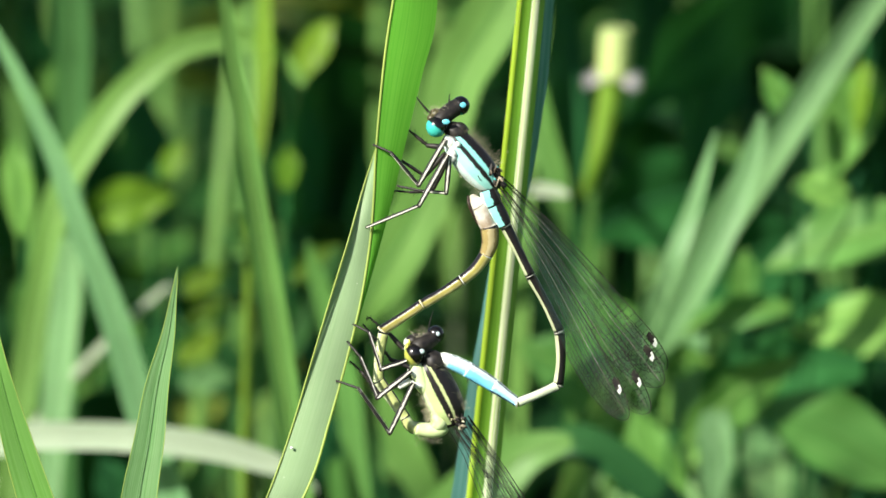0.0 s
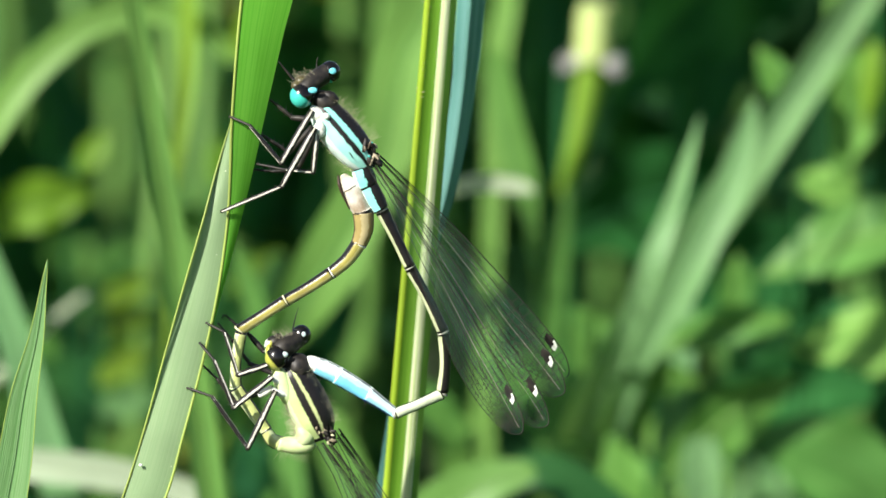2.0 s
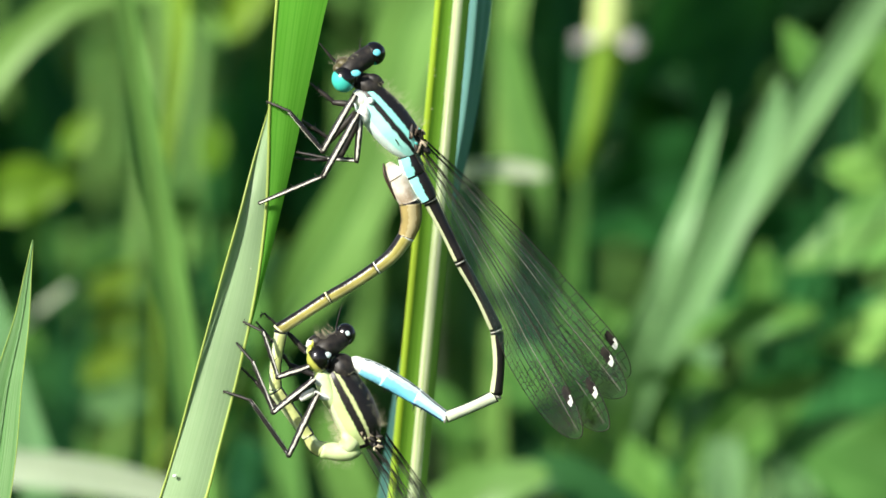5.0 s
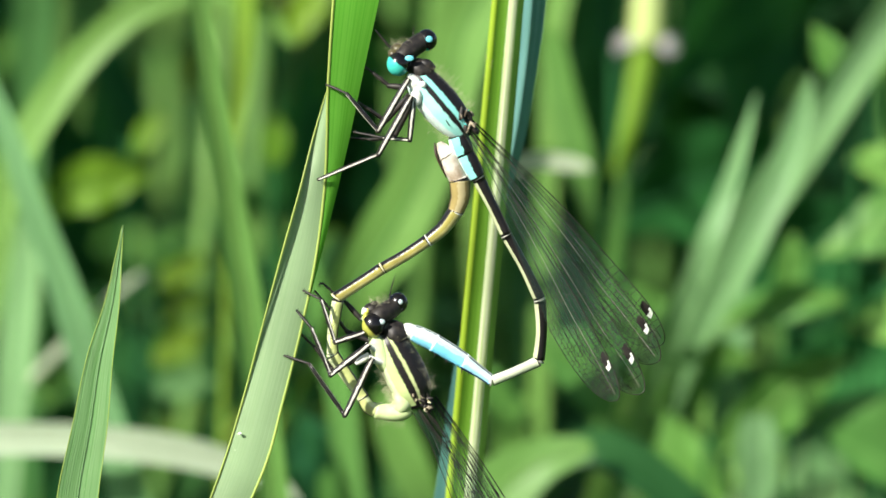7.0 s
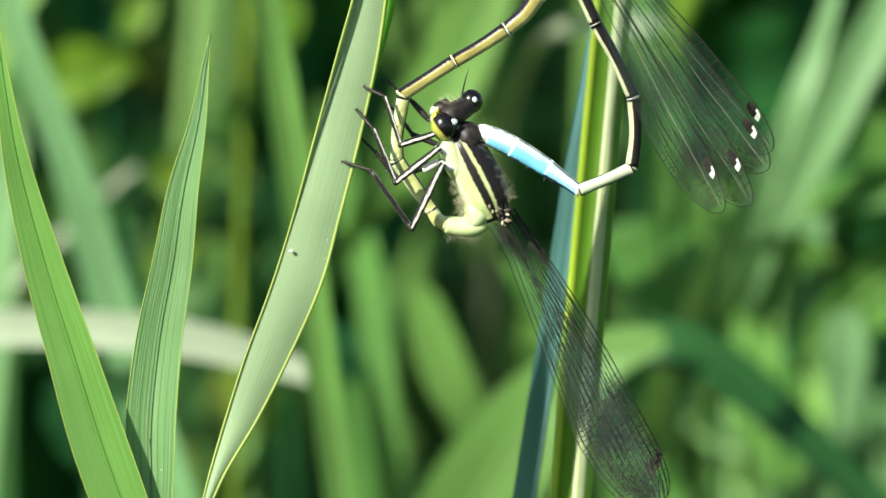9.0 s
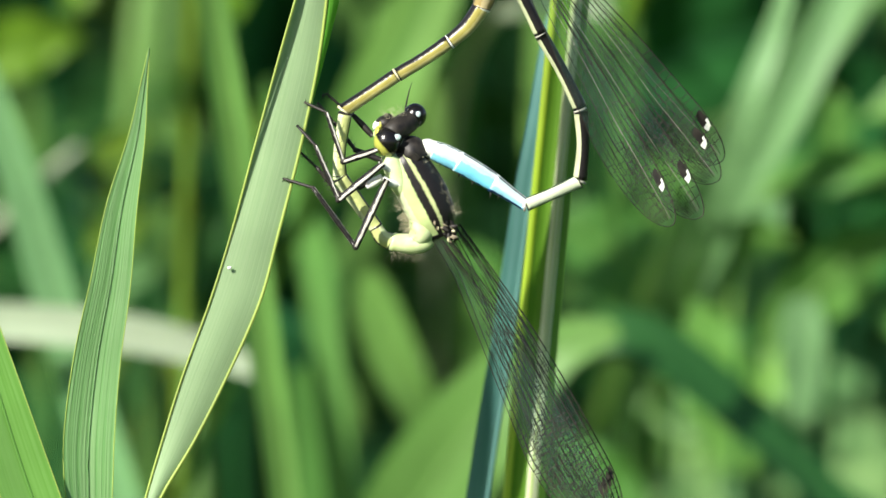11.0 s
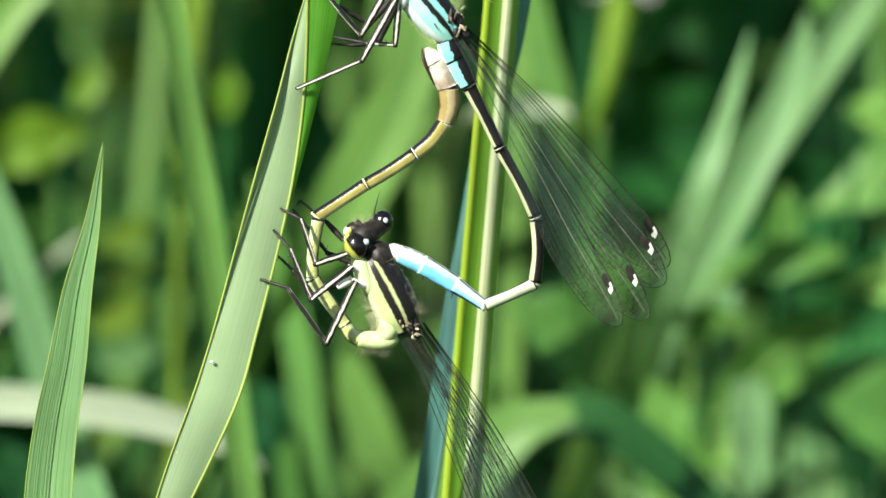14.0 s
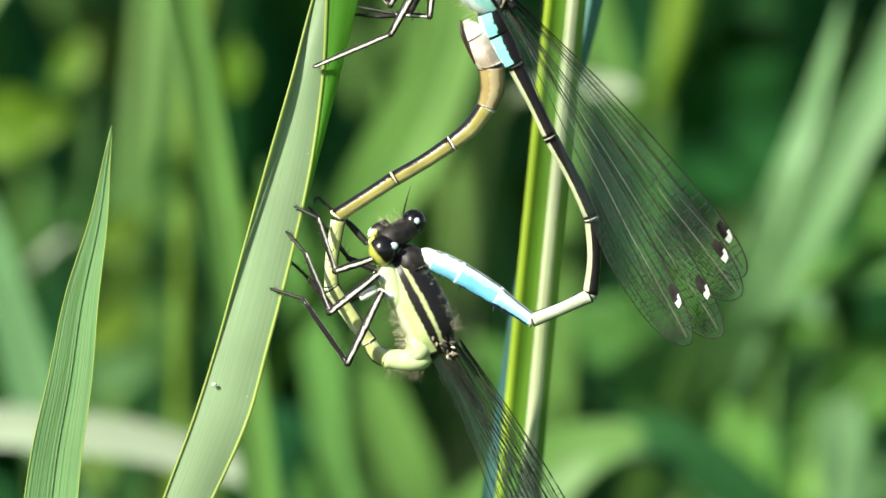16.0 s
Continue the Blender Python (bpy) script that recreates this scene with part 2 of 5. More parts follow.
HERB_YELLOW = leaf_material("herb_leaf_yellow", (0.11, 0.22, 0.02), (0.18, 0.29, 0.035), 0.42, 0.4, 9, 0.4, 0.3, island=True, var=0.35)

BLACK = skin("cuticle_black", (0.009, 0.008, 0.008), 0.5, (0.035, 0.030, 0.024))
TEAL = skin("cuticle_teal", (0.10, 0.62, 0.60), 0.42, (0.16, 0.72, 0.68))
SPOT_BLUE = skin("spot_blue", (0.16, 0.62, 0.72), 0.4)
SPOT_PALE = skin("spot_pale", (0.50, 0.62, 0.62), 0.4)
WHITE = skin("cuticle_white", (0.72, 0.74, 0.68), 0.45, (0.6, 0.64, 0.56))
CREAM = skin("cuticle_cream", (0.62, 0.58, 0.34), 0.4, (0.70, 0.66, 0.44))
BLUE_WHITE = skin("cuticle_blue_white", (0.62, 0.76, 0.84), 0.4)
LIME = skin("cuticle_lime", (0.53, 0.65, 0.28), 0.42, (0.62, 0.72, 0.42), scale=1400)
EYE_LIME = skin("eye_lime", (0.40, 0.42, 0.06), 0.25, (0.5, 0.5, 0.1), coat=0.4, bump=0.04)
BLOTCHED = skin("tail_blotched", (0.72, 0.69, 0.60), 0.4, (0.30, 0.22, 0.14), scale=1300)
GREY = skin("leg_pale", (0.50, 0.49, 0.42), 0.45)
VEIN = skin("wing_vein", (0.016, 0.013, 0.010), 0.5, (0.05, 0.042, 0.032), gloss=0.25, scale=700)
# brown vein with the sun's glint painted in as a paler tone
VEIN_GLINT = skin("wing_vein_glint", (0.15, 0.12, 0.09), 0.35, (0.34, 0.30, 0.25), gloss=0.6, scale=500)
HAIR = skin("bristle_pale", (0.55, 0.52, 0.34), 0.4)
HINGE = skin("wing_hinge_brown", (0.34, 0.29, 0.20), 0.45, (0.07, 0.05, 0.035), scale=2600, bump=0.8)
EGG = skin("speck_white", (0.8, 0.8, 0.75), 0.5)


def membrane_material():
    m, n, l, b, out = nodes_of("wing_membrane")
    tc = n.new("ShaderNodeTexCoord")
    ns = n.new("ShaderNodeTexNoise")
    ns.inputs["Scale"].default_value = 500.0
    l.new(tc.outputs["Object"], ns.inputs["Vector"])
    b.inputs["Base Color"].default_value = (0.26, 0.50, 0.40, 1)
    b.inputs["Roughness"].default_value = 0.22
    b.inputs["Specular IOR Level"].default_value = 0.6
    bp = n.new("ShaderNodeBump")
    bp.inputs["Strength"].default_value, bp.inputs["Distance"].default_value = 0.25, 0.0003
    l.new(ns.outputs[0], bp.inputs["Height"])
    l.new(bp.outputs[0], b.inputs["Normal"])
    t = n.new("ShaderNodeBsdfTransparent")
    t.inputs[0].default_value = (0.935, 0.96, 0.95, 1)
    mx = n.new("ShaderNodeMixShader")
    mx.inputs[0].default_value = 0.028
    l.new(t.outputs[0], mx.inputs[1])
    l.new(b.outputs[0], mx.inputs[2])
    l.new(mx.outputs[0], out.inputs[0])
    return m


MEMBRANE = membrane_material()


def soil_material():
    m, n, l, b, out = nodes_of("soil")
    tc = n.new("ShaderNodeNewGeometry")
    a = n.new("ShaderNodeTexNoise")
    a.inputs["Scale"].default_value, a.inputs["Detail"].default_value = 40.0, 8.0
    l.new(tc.outputs["Position"], a.inputs["Vector"])
    c = n.new("ShaderNodeTexNoise")
    c.inputs["Scale"].default_value, c.inputs["Detail"].default_value = 1.5, 3.0
    l.new(tc.outputs["Position"], c.inputs["Vector"])
    # near-black greens carry the shade between the plants
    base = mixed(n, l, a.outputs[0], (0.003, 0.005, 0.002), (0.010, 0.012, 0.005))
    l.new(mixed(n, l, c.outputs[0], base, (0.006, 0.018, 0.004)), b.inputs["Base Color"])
    b.inputs["Roughness"].default_value = 0.95
    b.inputs["Specular IOR Level"].default_value = 0.05
    bp = n.new("ShaderNodeBump")
    bp.inputs["Distance"].default_value = 0.01
    l.new(a.outputs[0], bp.inputs["Height"])
    l.new(bp.outputs[0], b.inputs["Normal"])
    return m


SOIL = soil_material()


# ---- building helpers ----
def link(name, bm, mats, parent=None, label="", smooth=True):
    me = bpy.data.meshes.new(name)
    bm.to_mesh(me)
    bm.free()
    for m in (mats if isinstance(mats, (list, tuple)) else [mats]):
        me.materials.append(m)
    if smooth:
        me.polygons.foreach_set("use_smooth", [True] * len(me.polygons))
    ob = new(name, me)
    if parent:
        ob.parent = parent
    if label:
        ob["label"] = label
    return ob


def part(name, bm, mats, parent, label="", smooth=True):
    return link(name, bm, mats, parent, label, smooth)


def spline(pts, count):
    """count points along a smooth curve through pts (tuples of any one length)."""
    p = np.array(pts, float)
    n = len(p)
    out = []
    for k in range(count):
        s = k / (count - 1) * (n - 1)
        i = min(int(s), n - 2)
        f = s - i
        a, b, c, d = p[max(i - 1, 0)], p[i], p[i + 1], p[min(i + 2, n - 1)]
        if i == 0:
            a = 2 * b - c
        if i == n - 2:
            d = 2 * c - b
        out.append(0.5 * (2 * b + (c - a) * f + (2 * a - 5 * b + 4 * c - d) * f * f + (3 * b - 3 * c + d - a) * f ** 3))
    return np.array(out)


def tube(bm, pts, radii, up=(0, 0, 1), seg=20, rings=24, pick=None, flat=1.0, caps=True):
    """A round body along pts (mm) with radii (mm). pick(u, angle) gives the material slot; angle 0 is
    towards up, 90 towards the viewer's side (-y), in degrees. flat squeezes it across up."""
    uvl = bm.loops.layers.uv.verify()
    path = spline(pts, rings)
    rad = np.maximum(spline([(r,) for r in radii], rings)[:, 0], 0.004)
    ups = np.array(up, float)
    ups = spline(ups, rings) if ups.ndim == 2 else np.repeat(ups[None], rings, 0)
    loops = []
    for k in range(rings):
        t = path[min(k + 1, rings - 1)] - path[max(k - 1, 0)]
        t /= np.linalg.norm(t) + 1e-9
        a = ups[k] - t * (ups[k] @ t)
        if np.linalg.norm(a) < 1e-4:
            a = np.cross(t, (0.3, 0.9, 0.1))
        a /= np.linalg.norm(a)
        b = np.cross(t, a)
        if b[1] > 0:
            b = -b
        loops.append([bm.verts.new(Vector(path[k] + rad[k] * (math.cos(q) * a + flat * math.sin(q) * b)) * MM)
                      for q in (2 * math.pi * j / seg for j in range(seg))])
    for k in range(rings - 1):
        for j in range(seg):
            f = bm.faces.new((loops[k][j], loops[k][(j + 1) % seg], loops[k + 1][(j + 1) % seg], loops[k + 1][j]))
            for lp, (i, q) in zip(f.loops, ((k, j), (k, j + 1), (k + 1, j + 1), (k + 1, j))):
                lp[uvl].uv = (1 - abs(2 * q / seg - 1), i / (rings - 1))
            if pick:
                f.material_index = pick((k + 0.5) / (rings - 1), 360 * (j + 0.5) / seg)
    if caps:
        for lp, u in ((loops[0], 0), (loops[-1], 1)):
            f = bm.faces.new(lp)
            if pick:
                f.material_index = pick(u, 90)
    return bm


def ball(bm, c, r, axis=None, pick=None, u=28, v=18):
    """An ellipsoid at c (mm) with radii r; pick(direction) gives the material slot."""
    m = Matrix.Translation(Vector(c) * MM)
    if axis is not None:
        m = m @ Vector(axis).to_track_quat("Z", "Y").to_matrix().to_4x4()
    made = bmesh.ops.create_uvsphere(bm, u_segments=u, v_segments=v, radius=1.0)["verts"]
    faces = {f for w in made for f in w.link_faces}
    if pick:
        for f in faces:
            f.material_index = pick((m.to_3x3() @ f.calc_center_median()).normalized())
    for w in made:
        w.co = m @ Vector((w.co.x * r[0] * MM, w.co.y * r[1] * MM, w.co.z * r[2] * MM))
    return bm


def sheet(bm, rows, uv_scale=1.0, pick=None):
    """A surface through rows of equal length (mm). UV: across 0 to 1, along in mm."""
    uvl = bm.loops.layers.uv.verify()
    grid = [[bm.verts.new(Vector(p) * MM) for p in row] for row in rows]
    w = len(rows[0]) - 1
    along = [0.0]
    for a, b in zip(rows, rows[1:]):
        along.append(along[-1] + float(np.linalg.norm(np.array(a[w // 2]) - np.array(b[w // 2]))))
    for i in range(len(rows) - 1):
        for j in range(w):
            f = bm.faces.new((grid[i][j], grid[i][j + 1], grid[i + 1][j + 1], grid[i + 1][j]))
            for lp, (a, b) in zip(f.loops, ((i, j), (i, j + 1), (i + 1, j + 1), (i + 1, j))):
                lp[uvl].uv = (b / w * uv_scale, along[a])
            if pick:
                f.material_index = pick((i + 0.5) / (len(rows) - 1), (j + 0.5) / w)
    return bm


def blade_rows(spine, widths, turn=0.0, fold=0.25, count=40, across=8, wave=0.0, seed=0):
    """Rows of a grass blade: spine (mm), widths (mm), turned about its length, V-folded along the midrib."""
    path = spline(spine, count)
    wd = np.maximum(spline([(w,) for w in widths], count)[:, 0], 0.02)
    turns = spline([(v,) for v in turn], count)[:, 0] if isinstance(turn, (list, tuple)) else np.full(count, turn)
    rnd = random.Random(seed)
    ph = rnd.uniform(0, 6)
    rows = []
    for k in range(count):
        t = path[min(k + 1, count - 1)] - path[max(k - 1, 0)]
        t /= np.linalg.norm(t) + 1e-9
        nrm = np.array((0.0, -1.0, 0.0))
        nrm -= t * (nrm @ t)
        nrm /= np.linalg.norm(nrm) + 1e-9
        side = np.cross(t, nrm)
        q = math.radians(turns[k])
        s, nn = side * math.cos(q) + nrm * math.sin(q), nrm * math.cos(q) - side * math.sin(q)
        row = []
        for j in range(across + 1):
            x = 2 * j / across - 1
            y = fold * (abs(x) - 0.5) + wave * math.sin(ph + k * 0.5 + 2.2 * x) * abs(x)
            row.append(tuple(path[k] + wd[k] * 0.5 * (x * s * math.sqrt(max(0.1, 1 - fold * fold)) + y * nn)))
        rows.append(row)
    return rows


GROUND = -300.0                   # mm from the hub down to the soil


def grass_blade(spine, widths, mat, label, turn=0.0, fold=0.25, root=None, across=8, wave=0.03, count=70, seed=0, ribbed=False, category="grass blade", group="", name="grass_blade"):
    """One blade as a thing: from the points given it runs on down into the soil at root (x, y in mm)."""
    pts, wd = list(spine), list(widths)
    if root is not None:
        a = np.array(pts[-1])
        g = np.array((root[0], root[1], GROUND - 4))
        b = np.array(pts[-1]) - np.array(pts[-2])
        b = b / (np.linalg.norm(b) + 1e-9)
        c1, c2 = a + b * np.linalg.norm(g - a) * 0.3, g + np.array((0, 0, 80.0))
        wl = wd[-1]
        for f in (0.03, 0.08, 0.16, 0.30, 0.50, 0.75, 1.0):
            pts.append(tuple((1 - f) ** 3 * a + 3 * (1 - f) ** 2 * f * c1 + 3 * (1 - f) * f * f * c2 + f ** 3 * g))
            wd.append(wl * (1 - 0.35 * f))
        if isinstance(turn, (list, tuple)):
            turn = list(turn) + [turn[-1]] * 7
    base = np.array(pts[-1])
    rows = blade_rows(pts, wd, turn, fold, count, across, wave, seed)
    rows = [[tuple(np.array(p) - base) for p in r] for r in rows]
    ob = link(name, sheet(bmesh.new(), rows), mat)
    ob.location = HUB + Vector(base) * MM
    mid = across // 2
    thick = 0.06 if ribbed else 0.14
    part("midrib", tube(bmesh.new(), [tuple(np.array(r[mid]) + (0, -0.03, 0)) for r in rows], [0.02] + [thick] * (len(rows) - 1), seg=6, rings=len(rows)), mat, ob)
    if ribbed:
        for e in (0, across):
            part("margin", tube(bmesh.new(), [r[e] for r in rows], [0.015] + [0.032] * (len(rows) - 1), seg=5, rings=len(rows)), GRASS_EDGE, ob, "thin pale leaf margin")
    return tagged(ob, label, category, group)


# ---- ground ----
bm = bmesh.new()
N = 60
gv = [[bm.verts.new((math.copysign(abs(i / N * 2 - 1) ** 5, i / N * 2 - 1) * 400,
                     math.copysign(abs(j / N * 2 - 1) ** 5, j / N * 2 - 1) * 400, 0)) for j in range(N + 1)] for i in range(N + 1)]
for r in gv:
    for v in r:
        if abs(v.co.x) < 20 and abs(v.co.y) < 20:
            v.co.z = 0.012 * noise.noise(v.co * 3) - 0.006
for i in range(N):
    for j in range(N):
        bm.faces.new((gv[i][j], gv[i + 1][j], gv[i + 1][j + 1], gv[i][j + 1]))
tagged(link("ground", bm, SOIL), "soil under the grass, shade put into its dark colour", "ground", kind="structure")


# ---- the folded blade that the pair clings to ----
def loft(rows, count):
    """Densify rows of edge points along the length."""
    flat = spline([sum((tuple(p) for p in r), ()) for r in rows], count)
    k = len(rows[0])
    return [[tuple(f[3 * j:3 * j + 3]) for j in range(k)] for f in flat]


def half(rows, a, b, across, bulge, curl=0.0):
    """The strip between two edges of lofted rows, bulged a little off the straight; curl lifts the first edge."""
    out = []
    for n, r in enumerate(rows):
        f = n / len(rows)
        c = curl * max(0.0, min(1.0, (f - 0.3) / 0.1, (0.62 - f) / 0.15))
        p, q = np.array(r[a]), np.array(r[b])
        out.append([tuple(p + (q - p) * j / across + np.array((0, -bulge, 0)) * math.sin(math.pi * j / across)
                          + np.array((0, -0.004, 0)) * math.sin(j * 2.1) + np.array((0, -c, 0)) * math.exp(-j / across * 14)) for j in range(across + 1)])
    return out


perch_edges = [
    ((-7.57, 0.6, 33.33), (-7.78, 0, 33.4), (-7.54, 0, 33.4)),
    ((-9.23, 0.6, 24.3), (-9.4, 0, 24.38), (-7.2, 0.25, 24.35)),
    ((-10.27, 0.6, 17.35), (-10.48, 0, 17.43), (-7.24, 0.25, 17.4)),
    ((-10.72, 0.6, 13.18), (-10.93, 0, 13.26), (-8.14, 0.25, 13.23)),
    ((-11.35, 0.6, 7.79), (-11.28, 0, 7.87), (-9.31, 0.25, 7.84)),
    ((-12.21, 0.5, 4.84), (-11.35, 0, 4.91), (-9.93, 0.25, 4.88)),
    ((-13.07, 0, 1.6), (-11.52, 0, 1.6), (-10.7, 0.25, 1.57)),
    ((-14.29, 0, -2.75), (-12.08, 0, -2.75), (-11.8, 0.25, -2.79)),
    ((-15.5, 0, -7.29), (-13.08, 0, -7.46), (-13.08, 0.25, -7.5)),
    ((-16.71, 0, -11.82), (-14.19, 0, -11.82), (-14.26, 0.25, -11.86)),
    ((-17.82, 0, -15.38), (-15.16, 0, -15.38), (-15.27, 0.25, -15.42)),
    ((-19.27, 0, -19.35), (-16.9, 0, -19.35), (-16.98, 0.25, -19.37)),
    ((-20.35, 0, -22.78), (-18.63, 0, -22.78), (-18.71, 0.25, -22.8)),
    ((-21.17, 0, -25.61), (-20.31, 0, -25.61), (-20.36, 0.25, -25.63)),
    ((-21.78, 0, -28.05), (-21.42, 0, -28.05), (-21.48, 0.25, -28.08)),
]
perch_base = np.array((-34.0, 1.0, GROUND - 2))
perch = new("grass_blade")
perch.location = HUB + Vector(perch_base) * MM
tagged(perch, "folded fresh green grass blade with pale margins, insects clinging to it", "grass blade")
edges = [[tuple(np.array(p) - perch_base) for p in r] for r in perch_edges]
fine = loft(edges, 90)
# the two halves differ in colour by how the sun falls on them
part("front_half", sheet(bmesh.new(), half(fine, 0, 1, 28, 0.18, 0.5)), GRASS_PERCH, perch, "pale green half, sunlight painted in, with fine lengthwise veins")
part("back_half", sheet(bmesh.new(), half(fine, 1, 2, 12, 0.15)), GRASS_BACK, perch, "half turned from the sun, backlight painted as saturated green")
part("midrib", tube(bmesh.new(), [tuple(np.array(r[1]) + (0, -0.05, 0)) for r in edges], [0.06] + [0.085] * 14, rings=90, seg=8), GRASS_EDGE, perch, "yellow-green midrib")
part("margin", tube(bmesh.new(), [tuple(np.array(r[0]) + (0, -0.06 - 0.5 * max(0, min(1, (k - 0.2) / 1.5, (5 - k) / 2.2)), 0)) for k, r in enumerate(edges[4:])], [0.03] + [0.065] * 9 + [0.05], rings=70, seg=8), GRASS_EDGE, perch, "pale yellow leaf margin")
foot = np.array(edges[-1][1])
part("sheath", tube(bmesh.new(), [tuple(foot + (-0.05, 0.3, 0.4)), tuple(foot * 0.7 + (1, 0, 0)), tuple(foot * 0.3), (0, 0, 0)], [0.25, 0.9, 1.2, 1.4], rings=24, seg=12), GRASS_BACK, perch)
speck = ball(bmesh.new(), tuple(np.array((-16.78, -0.36, -13.51)) - perch_base), (0.13, 0.09, 0.09), u=10, v=8)
part("speck", speck, EGG, perch, "tiny white speck on the blade")


# ---- upright reed beside the pair: a channelled stalk with pale and yellow ridges ----
def reed():
    base = np.array((-9.0, 15.0, GROUND - 2))
    top, bot = np.array((0.21, 14.2, 28.15)), np.array((-3.27, 14.2, -21.64))
    axis = [(top * (1 - f) + bot * f + np.array((0.04 * math.sin(f * 5), 0, 0))) for f in (0, 0.15, 0.3, 0.45, 0.6, 0.75, 0.9, 1.0)]
    step = (axis[-1] - axis[-2]) / np.linalg.norm(axis[-1] - axis[-2])
    for f in (0.03, 0.08, 0.16, 0.30, 0.50, 0.75, 1.0):
        axis.append((1 - f) ** 3 * bot + 3 * (1 - f) ** 2 * f * (bot + step * 80) + 3 * (1 - f) * f * f * (base + (0, 0, 80.0)) + f ** 3 * base)
    root = tagged(new("reed"), "upright channelled reed stalk with yellow and pale ridges", "reed")
    root.location = HUB + Vector(base) * MM
    path = spline([tuple(a - base) for a in axis], 120)
    # across the stalk: offset in mm, depth in mm
    prof = [(-0.30, 0.3), (-0.24, -0.05), (-0.12, -0.14), (0.04, -0.02), (0.22, 0.12), (0.5, 0.14), (0.72, 0.02), (0.80, -0.10),
            (0.95, -0.18), (1.12, -0.12), (1.26, 0.0), (1.42, 0.12), (1.62, 0.3)]

    def strip(name, lo, hi, mat, label):
        rows = []
        for k, c in enumerate(path):
            g = 1 + 0.35 * k / (len(path) - 1)
            rows.append([tuple(c + np.array((x * g, d, 0))) for x, d in prof[lo:hi + 1]])
        part(name, sheet(bmesh.new(), rows), mat, root, label)

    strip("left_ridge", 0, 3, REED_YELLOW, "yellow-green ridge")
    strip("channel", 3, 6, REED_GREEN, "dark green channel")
    strip("pale_ridge", 6, 10, REED_RIDGE, "pale ridge with sunlight painted in")
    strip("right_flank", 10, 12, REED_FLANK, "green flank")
    rows = [[tuple(c + np.array((x * (1 + 0.35 * k / 119), 0.2 if j else 0.16, 0))) for j, x in enumerate((0.7, 0.95, 1.25))] for k, c in enumerate(path)]
    part("inner_face", sheet(bmesh.new(), rows), GRASS_BACK, root)
    # fine hairs stand along the ridges
    bm = bmesh.new()
    rnd = random.Random(12)
    for k in range(150):
        c = path[rnd.randrange(0, 26)] + np.array((rnd.choice((-0.28, 0.06, 0.78, 0.78)), -0.08, rnd.uniform(-1, 1)))
        tube(bm, [tuple(c), tuple(c + (rnd.uniform(-0.16, -0.06), rnd.uniform(-0.1, 0), rnd.uniform(-0.02, 0.1)))], [0.011, 0.004], seg=4, rings=2)
    part("reed_hairs", bm, HAIR, root, "fine pale hairs")
    return root


reed_stalk = reed()
grass_blade([(4.2, 20, 37.23), (2.16, 20, 12.87), (1.74, 20, 7.91), (1.15, 20, 3.56), (0.49, 20, 0.39), (-0.49, 20, -2.99), (-1.4, 20, -8), (-2.2, 20, -12.5), (-3.2, 20, -20), (-4.0, 20, -25), (-5.2, 20, -33)],
            [1.8, 2.3, 2.0, 1.8, 1.7, 1.65, 1.75, 1.9, 2.2, 2.4, 2.4], GRASS_BLUE, "blue-green grass blade close behind the reed", turn=[-5, -5, -5, 0, 8, 22, 40, 48, 48, 48, 48], fold=-0.65, root=(-12, 22), seed=2)

# ---- blades in the pair's plane, to their side ----
side_blade = grass_blade([(-23.84, 0, -0.49), (-24.11, 0, -2.38), (-24.54, 0, -5.42), (-25.33, 0, -9.08), (-25.91, 0, -13.04), (-26.61, 0, -17), (-27.05, 0, -21.09), (-27.09, 0, -24.06), (-26.94, 0, -27.04), (-26.62, 1, -30.72)],
                         [0.05, 0.38, 0.95, 1.7, 2.2, 2.55, 2.75, 2.6, 2.0, 1.4], GRASS_LIT, "pointed fresh green grass blade with fine veins", turn=[-8, -8, -6, -4, 0, 0, 0, 5, 10, 10], fold=0.22, root=(-6, 3), across=14, count=90, seed=5, ribbed=True)
low_blade = grass_blade([(-36.04, -0.45, 4.24), (-35.1, -0.45, -2.29), (-34.28, -0.45, -7.34), (-32.81, -0.45, -12.99), (-31.33, -0.45, -17.75), (-29.86, -0.45, -22.52), (-28.38, -0.45, -26.75), (-27.19, -0.45, -30.27)],
                        [0.05, 0.7, 1.5, 2.3, 2.8, 3.2, 3.2, 3.0], LOW_BLADE, "broad green grass blade leaning across its neighbour", turn=-12, fold=0.3, root=(12, -2), across=12, count=80, seed=6, ribbed=True)

# ---- blades behind, out of the sharp plane ----
FAR = "blades behind the pair"
grass_blade([(-20.48, 78, 12.21), (-19.98, 78, 8.24), (-19.49, 78, 4.63), (-18.7, 78, -0.43), (-17.71, 78, -6.94), (-16.57, 78, -13.82), (-15.5, 78, -21.07), (-14.57, 78, -27.6)], [0.42, 0.92, 1.28, 1.59, 1.95, 2.19, 2.26, 2.07], GRASS_FAR, "upright green grass blade", turn=20, fold=0.3, root=(-14, 81), seed=11, group=FAR)
grass_blade([(-16.55, 124, 4.05), (-16.55, 124, -1.12), (-16.56, 124, -4.44), (-16.82, 124, -8.51), (-17.55, 124, -13.32), (-17.74, 124, -18.87)], [0.81, 1.32, 1.32, 1.03, 0.66, 0.51], GRASS_YELLOW, "slim yellow-green grass blade", turn=-10, fold=0.2, root=(-14, 140), seed=12, group=FAR)
